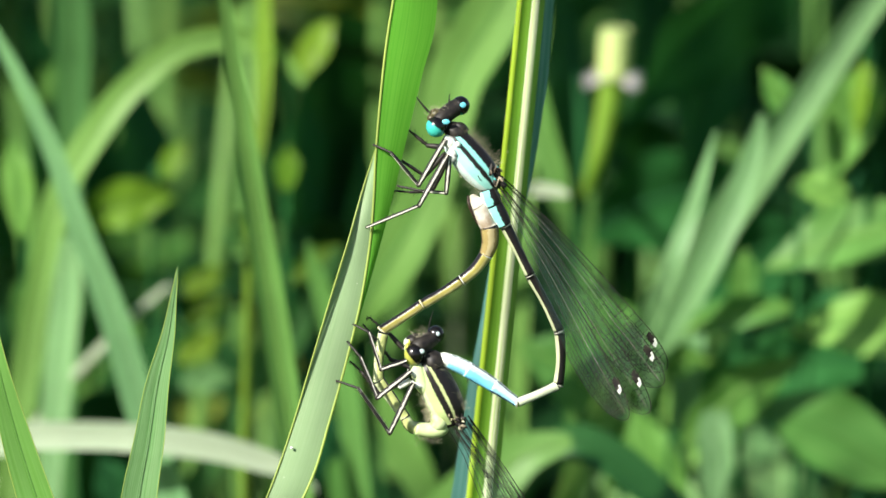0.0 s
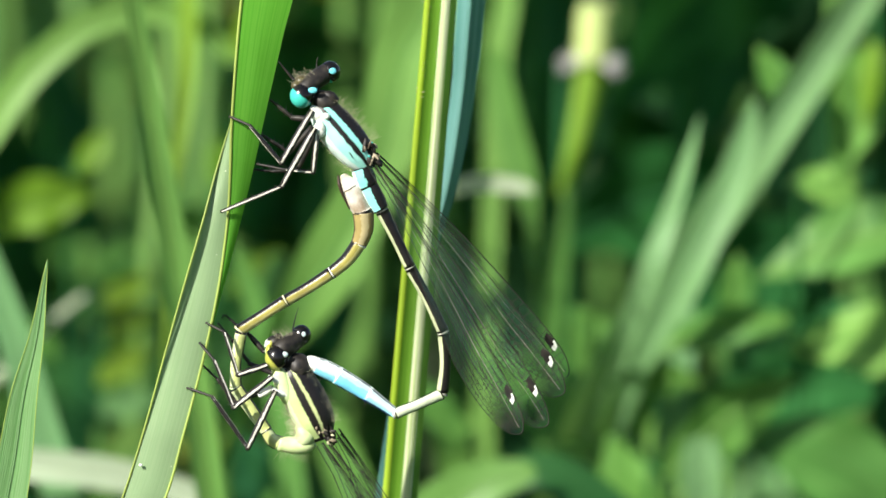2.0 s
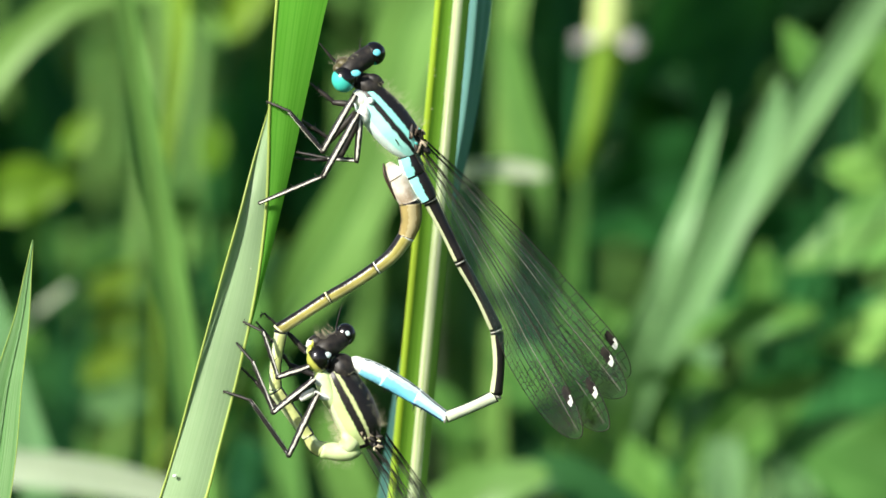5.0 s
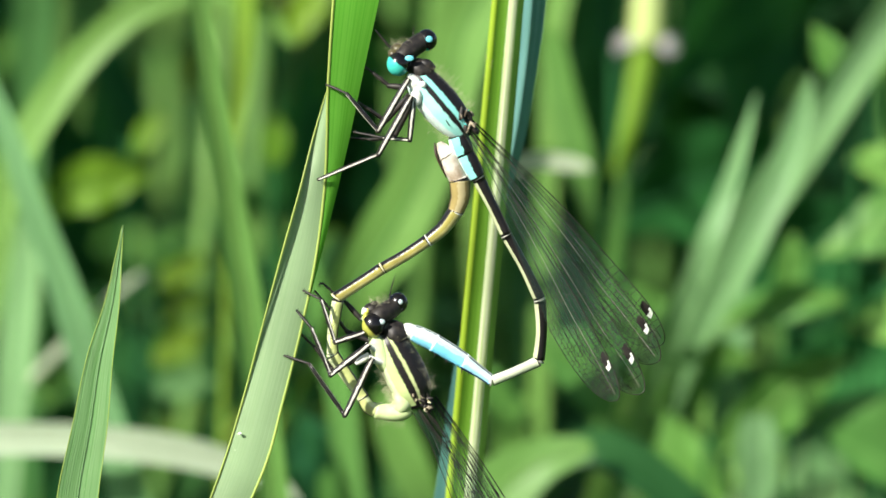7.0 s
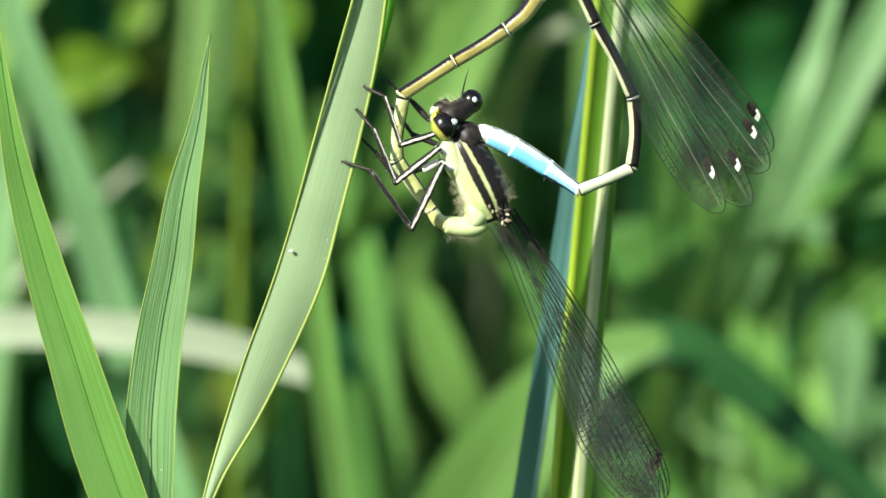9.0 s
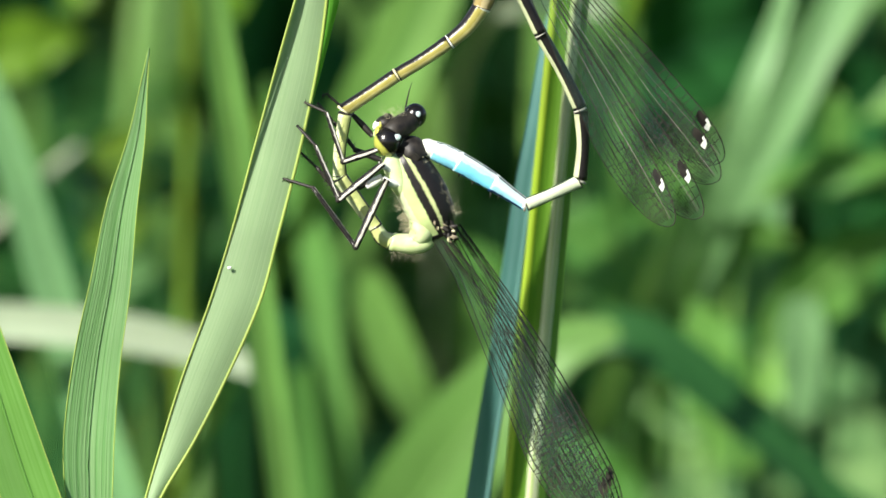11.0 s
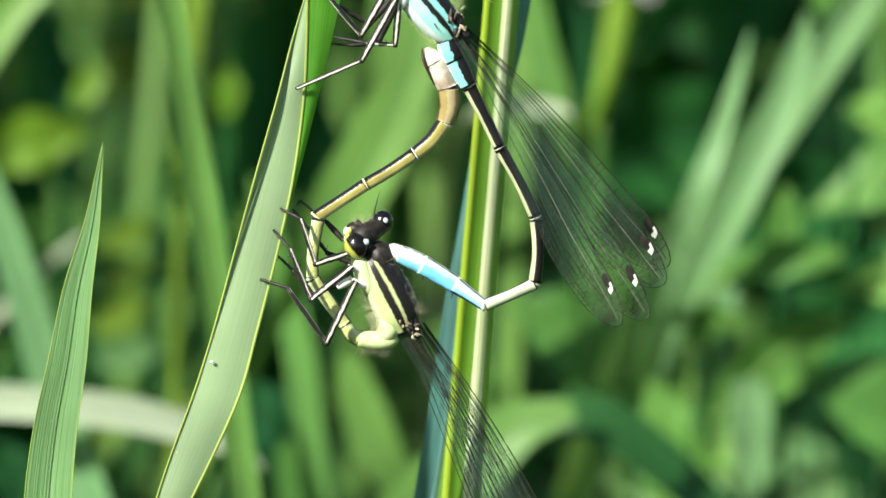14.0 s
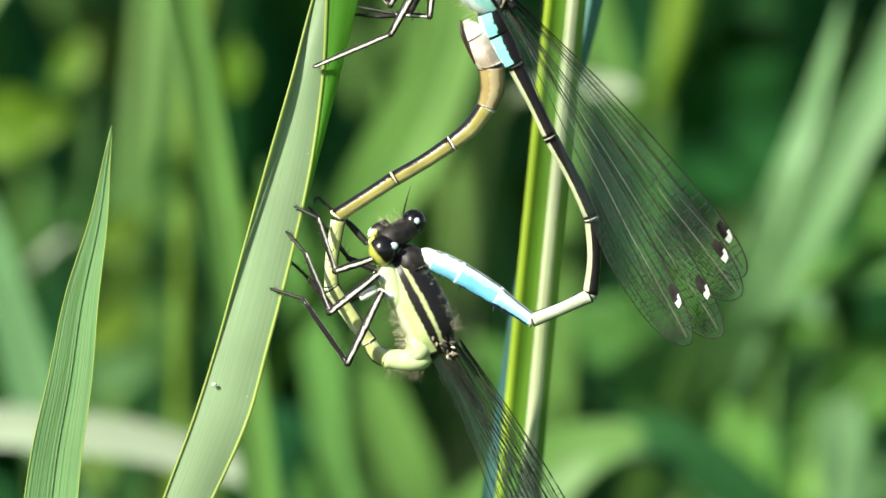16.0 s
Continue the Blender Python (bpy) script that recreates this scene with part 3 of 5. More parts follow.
grass_blade([(-31.13, 150, 1.49), (-30.97, 150, -2.39), (-30.8, 150, -6.26), (-30.9, 150, -11.0), (-31.08, 150, -16.61)], [1.71, 2.73, 2.82, 2.56, 1.96], GRASS_DIM, "dim upright grass blade", turn=10, fold=0.2, root=(-34, 170), seed=31, group=FAR)
grass_blade([(-31.29, 135, -18.29), (-31.13, 135, -20.86), (-31.56, 135, -25.15), (-32.08, 135, -30.3), (-32.51, 135, -35.46)], [0.85, 2.04, 2.29, 2.21, 1.87], GRASS_FAR_PALE, "short pale upright blade", turn=-10, fold=0.2, root=(-33, 150), seed=32, group=FAR)
grass_blade([(-23.55, 140, -22.69), (-25.67, 140, -24.41), (-28.02, 140, -26.77), (-30.79, 140, -29.56), (-32.92, 140, -32.35)], [0.38, 0.55, 0.6, 0.6, 0.6], GRASS_STRAW, "thin pale stem leaning across", turn=0, fold=0.2, root=(-50, 190), seed=33, group=FAR)
grass_blade([(-10.73, 145, -20.66), (-12.44, 145, -24.1), (-14.14, 145, -27.12), (-16.28, 145, -29.27), (-17.56, 145, -31.42)], [0.85, 1.7, 2.39, 2.56, 2.13], GRASS_DIM, "dim green blade behind the folded one", turn=20, fold=0.2, root=(-22, 170), seed=34, group=FAR)
grass_blade([(-13.49, 125, -5.33), (-16.02, 125, -2.55), (-19.4, 125, -1.82), (-23.2, 125, -2.75), (-27, 125, -5.94), (-29.75, 125, -9.77), (-31.66, 125, -13.18), (-32.93, 125, -17.67), (-34.22, 125, -25.36)], [0.7, 1.41, 1.94, 2.11, 2.2, 2.46, 2.29, 2.11, 2.11], GRASS_FAR, "pale grass blade bent over in an arch", turn=[10, 8, 5, 0, -10, -25, -20, 0, 0], root=(-38, 126), seed=13, group=FAR)
grass_blade([(-38.8, 106, 4.61), (-35.46, 106, -0.89), (-32.33, 106, -7.67), (-30.45, 106, -13.18), (-28.16, 106, -19.12), (-25.86, 106, -26.76), (-23.77, 106, -33.64)], [0.4, 1.0, 1.5, 1.8, 2.2, 2.6, 2.8], GRASS_FAR_PALE, "pale green grass blade slanting down", turn=-10, root=(-16, 107), seed=14, group=FAR)
grass_blade([(-12.88, 102, -32.46), (-14.29, 102, -31.26), (-16.65, 102, -30.24), (-21.04, 102, -29.09), (-26.7, 102, -28.44), (-31.4, 102, -28.3), (-36.43, 102, -28.72), (-44.59, 102, -31.34)],
            [0.2, 1.0, 1.8, 2.2, 2.2, 2.2, 2.2, 2.0], GRASS_STRAW, "whitish dry grass blade lying across", turn=5, fold=0.15, root=(-70, 103), seed=15, group=FAR)
grass_blade([(1.91, 113, 4.82), (0.18, 113, 1.33), (-1.54, 113, -1.45), (-2.41, 113, -3.2), (-3.13, 113, -6.33), (-3.96, 113, -9.82), (-5.35, 113, -13.31), (-7.08, 113, -16.45), (-8.98, 113, -19.6), (-10.89, 113, -22.74), (-12.27, 113, -25.54)], [3.8, 4.5, 4.5, 4.29, 3.87, 3.6, 4.01, 4.32, 3.74, 2.59, 1.38], GRASS_FAR, "broad sunlit grass blade slanting behind the pair", turn=[-2, -2, -2, -2, -2, -2, -2, 2, 14, 40, 60], fold=0.2, root=(-18, 140), seed=16, group=FAR)
grass_blade([(35.64, 120, 14.88), (30.55, 120, 4.57), (27.27, 120, -0.59), (23.62, 120, -6.12), (19.61, 120, -12.03), (14.86, 120, -18.68), (11.14, 122, -25.06), (8.6, 128, -31.32), (6.44, 140, -39.06)], [1.4, 2.3, 2.6, 2.8, 3.2, 3.5, 3.2, 2.6, 2.2], GRASS_FAR_PALE, "long pale green grass blade leaning over", turn=14, fold=0.3, root=(5, 122), seed=17, group=FAR)
grass_blade([(16.97, 111, -6.74), (16.17, 111, -9.68), (15.01, 111, -13.36), (13.34, 111, -17.77), (11.56, 118, -23.93), (9.46, 138, -32.78), (8.06, 160, -41.68)], [0.1, 0.8, 1.3, 1.7, 1.5, 1.1, 1.0], GRASS_FAR_PALE, "pointed pale green grass blade", turn=-20, fold=0.3, root=(6, 113), seed=18, group=FAR)
grass_blade([(20.47, 116, -6.31), (19.93, 116, -8.89), (18.48, 116, -12.95), (15.74, 116, -18.48), (12.66, 119, -24.45), (10.7, 128, -31.32), (9.66, 142, -38.98)], [0.3, 1.6, 2.2, 2.6, 2.2, 1.8, 1.6], GRASS_FAR_PALE, "blunt pale green grass blade beside the long one", turn=0, fold=0.3, root=(8, 118), seed=19, group=FAR)
grass_blade([(6.15, 107, -29.66), (5.1, 107, -29.79), (2.95, 107, -30.45), (1.06, 107, -31.71), (-0.79, 107, -33.57), (-2.67, 107, -35.9), (-4.49, 107, -38.56), (-5.81, 107, -40.89)], [0.99, 1.98, 3.14, 4.13, 5.12, 5.94, 6.44, 6.44], GRASS_FAR, "broad sunlit grass blade curving up behind the reed", turn=[-25, -25, -22, -15, -8, -2, 4, 4], fold=0.2, root=(-22, 109), seed=20, group=FAR)
# continues the sunlit blade above; its shaded side is painted darker
grass_blade([(24.39, 110, -42.5), (19.01, 110, -39.94), (15.21, 110, -36.6), (11.89, 110, -33.57), (9.04, 110, -31.25), (6.36, 110, -30.13), (3.83, 110, -31.32), (2.25, 110, -34.17), (1.31, 110, -39.24)],
            [1.3, 2.8, 3.4, 3.6, 3.4, 2.9, 2.3, 1.8, 1.6], ARCH_SHADED, "broad blade bent in an arch, shade painted as dark green", turn=[-55, -55, -50, -45, -40, -20, 0, 0, 0], fold=0.2, root=(2, 112), seed=27, group=FAR)
grass_blade([(-7.33, 125, -28.1), (-7.33, 125, -28.7), (-6.88, 125, -30.62), (-5.83, 125, -33.34), (-4.72, 125, -35.9), (-3.76, 125, -38.78), (-3.13, 125, -41.4)], [0.31, 1.52, 2.55, 2.81, 2.7, 2.38, 1.94], GRASS_FAR, "blunt green leaf tip standing up", turn=[0, 0, 5, 10, 30, 50, 60], fold=0.15, root=(6, 150), seed=21, group=FAR)
grass_blade([(-10.81, 128, -33.92), (-10.72, 128, -34.72), (-10.34, 128, -37.13), (-9.86, 128, -41.67)], [0.96, 2.23, 2.71, 2.71], GRASS_FAR, "short upright green blade stub", turn=5, fold=0.2, root=(-7, 150), seed=28, group=FAR)
grass_blade([(16.15, 136, -22.8), (15.79, 136, -25.78), (15.2, 136, -30.25), (14.69, 136, -35.55)], [0.96, 1.92, 2.21, 1.84], GRASS_FAR_PALE, "pale green upright blade among the leaves", turn=-5, fold=0.25, root=(16, 150), seed=29, group=FAR)
grass_blade([(8.35, 142, -15.81), (7.99, 142, -19.17), (7.43, 142, -24.4), (7.07, 142, -29.63)], [0.52, 1.11, 1.4, 1.26], GRASS_FAR, "thin upright green blade in the shade", turn=20, fold=0.25, root=(9, 160), seed=30, group=FAR)
grass_blade([(3.3, 128, -4.83), (3.74, 128, -5.65), (4.48, 128, -9.42), (5.36, 128, -13.13), (5.91, 128, -16.47), (6.28, 128, -20.18), (6.65, 128, -25.37)], [0.59, 1.62, 2.2, 2.06, 1.32, 0.88, 0.66], GRASS_FAR, "slanting green grass blade with a pale tip behind the reed", turn=[-25, -25, -25, -5, 40, 55, 60], fold=0.3, root=(6, 150), seed=22, group=FAR)
grass_blade([(6.14, 118, -12.86), (5.7, 118, -12.56), (4.79, 118, -12.34), (2.78, 118, -12.19), (0.59, 120, -12.84), (-0.51, 131, -15.03), (-0.82, 170, -23.1), (-1.1, 190, -31.25), (-1.29, 200, -41.89)], [0.2, 0.7, 1.0, 1.1, 0.9, 0.6, 0.5, 0.4, 0.4], GRASS_STRAW, "curled whitish blade end", turn=0, fold=0.1, root=(-3, 205), seed=23, group=FAR)
grass_blade([(4.48, 150, -1.2), (4.3, 150, -4.57), (3.74, 150, -7.56), (3.56, 150, -12.05)], [1.11, 1.67, 1.86, 1.48], GRASS_FAR, "pale green blade behind the reed", turn=-15, fold=0.2, root=(-3, 190), seed=24, group=FAR)
grass_blade([(-13.34, 124, -17.02), (-12.61, 124, -19.61), (-11.52, 124, -23.32), (-10.42, 124, -27.76), (-9.69, 124, -34.44)], [0.2, 1.4, 1.8, 2.0, 2.0], GRASS_FAR, "short green grass blade", turn=-15, root=(-10, 126), seed=25, group=FAR)


# ---- a broken pale stalk with a frayed node, in the dark behind ----
def broken_stalk():
    base = np.array((11.0, 250.0, GROUND - 2))
    root = tagged(new("dry_stalk"), "pale yellow-green plant stalk with a frayed whitish node", "stalk")
    root.location = HUB + Vector(base) * MM
    pts = [(10.32, 149, -4.5), (10.2, 149, -5.6), (10.02, 149, -8.4), (9.45, 149, -11.5), (8.75, 149, -14.6), (8.0, 151, -17.5), (8.4, 200, -26.0)]
    loc = [tuple(np.array(p) - base) for p in pts]
    part("stalk", tube(bmesh.new(), loc[:3], [1.12, 1.2, 1.25], rings=16, seg=16), STALK_PALE, root)
    # below the node the stalk's shade is put into a duller colour
    part("lower_stalk", tube(bmesh.new(), loc[2:6], [0.92, 0.85, 0.66, 0.42], rings=24, seg=14), GRASS_YELLOW, root, "lower stalk, shade painted as duller green")
    # the foot is painted darker still, as if in deep shade
    part("stalk_foot", tube(bmesh.new(), [loc[5], loc[6], tuple(np.array(loc[-1]) * 0.5), (0, 0, 0)], [0.42, 0.4, 0.4, 0.4], rings=20, seg=12), LEAF_SHADED, root, "stalk foot, deep shade painted as dark green")
    bm = bmesh.new()
    rnd = random.Random(4)
    c = np.array(loc[2])
    for k in range(40):
        a = rnd.uniform(0, 6.283)
        d = np.array((math.cos(a), math.sin(a), rnd.uniform(-0.35, 0.35)))
        o = c + d * (1.0, 1.0, 0.5) * 0.9
        tube(bm, [tuple(o), tuple(o + d * rnd.uniform(0.3, 0.6)), tuple(o + d * rnd.uniform(0.6, 1.5) + (0, 0, -rnd.uniform(0.0, 0.35)))], [0.2, 0.12, 0.03], rings=4, seg=5)
    tagged(part("frayed_node", bm, FRAYED, root, "whitish frayed node"), kind="stuff")
    return root


broken_stalk()


# ---- broad-leaved herbs and undergrowth ----
def herb_leaf(bm, c, direction, length, width, tilt, rnd):
    """A pointed, toothed, cupped leaf from its foot c (mm) along direction."""
    d = np.array(direction, float)
    d /= np.linalg.norm(d)
    side = np.cross(d, (0, 0, 1.0))
    side /= np.linalg.norm(side) + 1e-9
    up = np.cross(side, d)
    q = math.radians(tilt)
    s, u = side * math.cos(q) + up * math.sin(q), up * math.cos(q) - side * math.sin(q)
    droop = rnd.uniform(0.1, 0.45)
    cup = rnd.uniform(-0.1, 0.25)
    rows = []
    n = 9
    for k in range(n + 1):
        f = k / n
        w = width * 0.5 * (math.sin(math.pi * f ** 0.75) ** 0.8 if 0 < f < 1 else 0.02) * (1 + 0.12 * (k % 2))
        m = np.array(c) + d * length * f - np.array((0, 0, 1)) * droop * length * f * f
        rows.append([tuple(m + s * w * x + u * w * (abs(x) * cup + 0.06 * math.sin(9 * f + 3 * x))) for x in (-1, -0.5, 0, 0.5, 1)])
    sheet(bm, rows)


def herb_plant(x, y, height, leaves, size, mat, seed, label, group="herbs in the undergrowth", spread=1.0):
    """A herb as a thing: an upright stem with pairs of leaves."""
    rnd = random.Random(seed)
    root = tagged(new("herb"), label, "plant", group)
    root.location = HUB + Vector((x, y, GROUND)) * MM
    lean = (rnd.uniform(-0.08, 0.08), rnd.uniform(-0.05, 0.1))
    top = (lean[0] * height, lean[1] * height, height)
    part("stem", tube(bmesh.new(), [(0, 0, -3), (top[0] * 0.4, top[1] * 0.4, height * 0.5), top], [1.4, 1.1, 0.6], rings=14, seg=8), GRASS_FAR, root)
    bm = bmesh.new()
    for k in range(leaves):
        f = 0.35 + 0.65 * (k // 2) / max(1, (leaves - 1) // 2)
        a = (k % 2) * math.pi + (k // 2) * 1.57 + rnd.uniform(-0.4, 0.4)
        c = (top[0] * f, top[1] * f, height * f)
        sz = size * rnd.uniform(0.7, 1.2) * (1.15 - 0.4 * f)
        herb_leaf(bm, c, (math.cos(a) * spread, math.sin(a) * spread, rnd.uniform(-0.1, 0.6)), sz, sz * rnd.uniform(0.45, 0.65), rnd.uniform(-30, 30), rnd)
    part("leaves", bm, mat, root)
    return root


def broad_leaf(tip, foot, width, mat, label, turn=0.0, sag=0.1, seed=0, cup=0.2):
    """A broad leaf with a midrib on its own stalk, which runs down into the soil: tip and foot in mm."""
    a, b = np.array(tip), np.array(foot)
    rnd = random.Random(seed)
    ln = np.linalg.norm(a - b)
    d = (b - a) / ln
    base = np.array((b[0] + d[0] * 3 + rnd.uniform(-2, 2), b[1] + 22, GROUND - 3))
    root = tagged(new("broad_leaf"), label, "leaf", "broad leaves behind")
    root.location = HUB + Vector(base) * MM
    prof = [0.03, 0.42, 0.78, 0.98, 0.95, 0.72, 0.30]
    pts = [tuple(a + (b - a) * f + np.array((0, -0.4, 1.0)) * sag * ln * math.sin(math.pi * f) - base) for f in np.linspace(0, 1, 7)]
    rows = blade_rows(pts, [width * v for v in prof], turn, cup, 30, 8, 0.10, seed)
    part("leaf_blade", sheet(bmesh.new(), rows), mat, root)
    part("midrib", tube(bmesh.new(), [tuple(np.array(r[4]) + (0, -0.04, 0)) for r in rows], [0.03] + [0.16] * 29, seg=6, rings=30), mat, root)
    e = np.array(pts[-1])
    part("leaf_stalk", tube(bmesh.new(), [tuple(e), tuple(e + d * 1.5 + (0, 2.5, -3)), tuple(e * 0.8 + (0, 1, 0)), tuple(e * 0.4), (0, 0, 0)], [0.15, 0.2, 0.22, 0.3, 0.4], seg=8, rings=20), LEAF_SHADED, root)
    return root


pale = "pale green sunlit leaf behind the grass"
dark, mid, yel = "large leaf with shade put into its dark green", "mid-green broad leaf behind the grass", "yellow-green sunlit leaf behind the grass"
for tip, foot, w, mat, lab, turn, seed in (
        ((10.66, 150, -12.38), (24.3, 150, 0.09), 15.5, LEAF_SHADED, dark, -58, 1),
        ((7.1, 165, -23.2), (20.84, 165, -18.89), 9.0, LEAF_SHADED, dark, -22, 2),
        ((14.09, 150, -26.62), (24.34, 150, -20.6), 8.0, LEAF_SHADED, dark, -22, 3),
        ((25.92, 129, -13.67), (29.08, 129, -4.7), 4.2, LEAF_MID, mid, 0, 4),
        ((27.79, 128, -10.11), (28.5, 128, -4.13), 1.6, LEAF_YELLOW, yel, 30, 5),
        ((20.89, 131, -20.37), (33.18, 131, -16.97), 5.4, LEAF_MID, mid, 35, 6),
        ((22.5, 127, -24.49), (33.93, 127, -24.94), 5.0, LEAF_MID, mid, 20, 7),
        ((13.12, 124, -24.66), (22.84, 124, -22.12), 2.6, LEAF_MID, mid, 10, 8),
        ((16.31, 134, -29.82), (29.89, 134, -27.7), 5.5, LEAF_SHADED, dark, 10, 9),
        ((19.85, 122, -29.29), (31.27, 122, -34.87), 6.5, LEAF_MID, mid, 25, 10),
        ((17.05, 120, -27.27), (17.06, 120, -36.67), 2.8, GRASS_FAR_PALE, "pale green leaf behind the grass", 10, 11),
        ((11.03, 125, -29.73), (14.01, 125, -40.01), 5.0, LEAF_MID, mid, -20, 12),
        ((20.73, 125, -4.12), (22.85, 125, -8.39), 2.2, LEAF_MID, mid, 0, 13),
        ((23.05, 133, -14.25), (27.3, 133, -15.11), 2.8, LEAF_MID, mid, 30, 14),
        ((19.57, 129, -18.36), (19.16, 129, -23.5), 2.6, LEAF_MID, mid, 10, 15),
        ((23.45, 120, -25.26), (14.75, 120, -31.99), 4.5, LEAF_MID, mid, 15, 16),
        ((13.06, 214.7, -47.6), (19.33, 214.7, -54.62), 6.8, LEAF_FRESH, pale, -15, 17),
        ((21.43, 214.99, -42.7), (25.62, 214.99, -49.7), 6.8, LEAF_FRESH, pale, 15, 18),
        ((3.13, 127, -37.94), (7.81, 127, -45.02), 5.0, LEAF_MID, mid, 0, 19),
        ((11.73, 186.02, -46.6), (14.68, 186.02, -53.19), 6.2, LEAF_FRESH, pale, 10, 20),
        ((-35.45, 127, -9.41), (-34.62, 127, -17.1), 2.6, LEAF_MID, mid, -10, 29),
        ((-13.21, 131, -30.64), (-10.2, 131, -37.38), 4.4, LEAF_SHADED, dark, 10, 33),
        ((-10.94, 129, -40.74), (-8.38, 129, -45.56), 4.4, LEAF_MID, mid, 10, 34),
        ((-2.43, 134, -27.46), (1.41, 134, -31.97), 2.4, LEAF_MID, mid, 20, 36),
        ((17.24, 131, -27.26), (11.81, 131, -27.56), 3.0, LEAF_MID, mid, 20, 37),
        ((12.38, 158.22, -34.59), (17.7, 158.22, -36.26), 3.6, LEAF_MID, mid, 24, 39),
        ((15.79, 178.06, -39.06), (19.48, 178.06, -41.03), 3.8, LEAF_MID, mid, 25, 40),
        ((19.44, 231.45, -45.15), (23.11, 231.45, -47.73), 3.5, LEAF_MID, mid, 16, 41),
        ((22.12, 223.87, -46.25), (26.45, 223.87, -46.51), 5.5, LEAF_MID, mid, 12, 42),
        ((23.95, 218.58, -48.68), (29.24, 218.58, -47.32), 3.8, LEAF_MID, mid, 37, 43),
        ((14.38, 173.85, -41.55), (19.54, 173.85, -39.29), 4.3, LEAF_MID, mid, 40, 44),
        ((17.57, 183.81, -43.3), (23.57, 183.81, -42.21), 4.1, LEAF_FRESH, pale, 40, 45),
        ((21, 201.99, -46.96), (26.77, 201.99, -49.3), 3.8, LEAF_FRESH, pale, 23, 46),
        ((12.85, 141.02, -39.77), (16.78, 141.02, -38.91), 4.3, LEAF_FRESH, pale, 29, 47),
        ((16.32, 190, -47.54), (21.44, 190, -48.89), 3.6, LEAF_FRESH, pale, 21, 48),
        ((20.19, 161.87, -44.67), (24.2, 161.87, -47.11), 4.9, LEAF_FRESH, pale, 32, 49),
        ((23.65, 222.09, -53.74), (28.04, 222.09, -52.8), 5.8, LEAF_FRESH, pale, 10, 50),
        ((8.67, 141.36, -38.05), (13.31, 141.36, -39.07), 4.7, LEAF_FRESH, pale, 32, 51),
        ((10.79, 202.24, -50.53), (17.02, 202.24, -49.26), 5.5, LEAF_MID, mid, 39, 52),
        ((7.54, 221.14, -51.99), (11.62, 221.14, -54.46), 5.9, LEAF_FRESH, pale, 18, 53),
        ((21.45, 157.5, -31.91), (24.77, 157.5, -33.69), 5.8, LEAF_SHADED, dark, 11, 54),
        ((19.4, 223.65, -40.12), (25.92, 223.65, -40.65), 4.9, LEAF_SHADED, dark, 21, 55),
        ((16.47, 221.35, -41.76), (19.85, 221.35, -44.47), 4.3, LEAF_SHADED, dark, 20, 56),
        ((23.11, 136.83, -25.85), (28.91, 136.83, -25.52), 5.4, LEAF_SHADED, dark, 19, 57),
        ((20.12, 205.04, -34.96), (22.75, 205.04, -37.61), 6.2, LEAF_SHADED, dark, 27, 58),
        ((15.49, 158, -18.03), (20.31, 158, -1.13), 11.0, LEAF_SHADED, dark, -54, 73),
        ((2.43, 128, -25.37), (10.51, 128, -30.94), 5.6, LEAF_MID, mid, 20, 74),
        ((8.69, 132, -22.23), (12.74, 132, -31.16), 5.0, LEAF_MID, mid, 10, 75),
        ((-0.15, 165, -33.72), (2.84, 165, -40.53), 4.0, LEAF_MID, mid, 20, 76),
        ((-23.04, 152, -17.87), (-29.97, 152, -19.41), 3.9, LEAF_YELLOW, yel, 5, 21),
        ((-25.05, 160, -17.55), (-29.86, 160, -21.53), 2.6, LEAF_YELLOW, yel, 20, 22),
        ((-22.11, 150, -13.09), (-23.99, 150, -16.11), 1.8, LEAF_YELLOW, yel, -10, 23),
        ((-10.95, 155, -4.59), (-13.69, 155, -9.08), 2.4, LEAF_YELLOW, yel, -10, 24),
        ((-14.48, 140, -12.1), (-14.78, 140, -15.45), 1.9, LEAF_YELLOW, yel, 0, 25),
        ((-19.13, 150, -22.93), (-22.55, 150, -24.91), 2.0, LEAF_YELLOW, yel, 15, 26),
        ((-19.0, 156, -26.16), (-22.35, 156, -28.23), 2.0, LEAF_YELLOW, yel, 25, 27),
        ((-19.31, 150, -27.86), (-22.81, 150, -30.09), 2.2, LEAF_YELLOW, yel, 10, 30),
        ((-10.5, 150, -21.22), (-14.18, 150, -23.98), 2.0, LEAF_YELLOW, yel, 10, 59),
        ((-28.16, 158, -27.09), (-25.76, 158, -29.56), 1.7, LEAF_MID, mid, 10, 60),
        ((-18.59, 150, -31.27), (-22.64, 150, -31.84), 2.4, LEAF_FRESH, pale, 10, 61),
        ((-16.09, 165, -20.12), (-18.24, 165, -23.15), 2.6, LEAF_MID, mid, 30, 62),
        ((-33.71, 165, -24.86), (-34.58, 165, -30.5), 2.6, LEAF_MID, mid, 10, 63),
        ((-28.12, 170, -33.01), (-31.14, 170, -35.62), 2.2, LEAF_MID, mid, 10, 64),
        ((-16.15, 160, -31.53), (-19.15, 160, -36.73), 2.6, LEAF_MID, mid, 30, 65),
        ((-31.11, 165, -8.38), (-33.26, 165, -12.71), 2.1, LEAF_MID, mid, 20, 66),
        ((-28.81, 128, -33.85), (-26.91, 128, -38.98), 3.4, LEAF_SHADED, dark, 20, 38)):
    broad_leaf(tip, foot, w, mat, lab, turn, 0.08, seed)

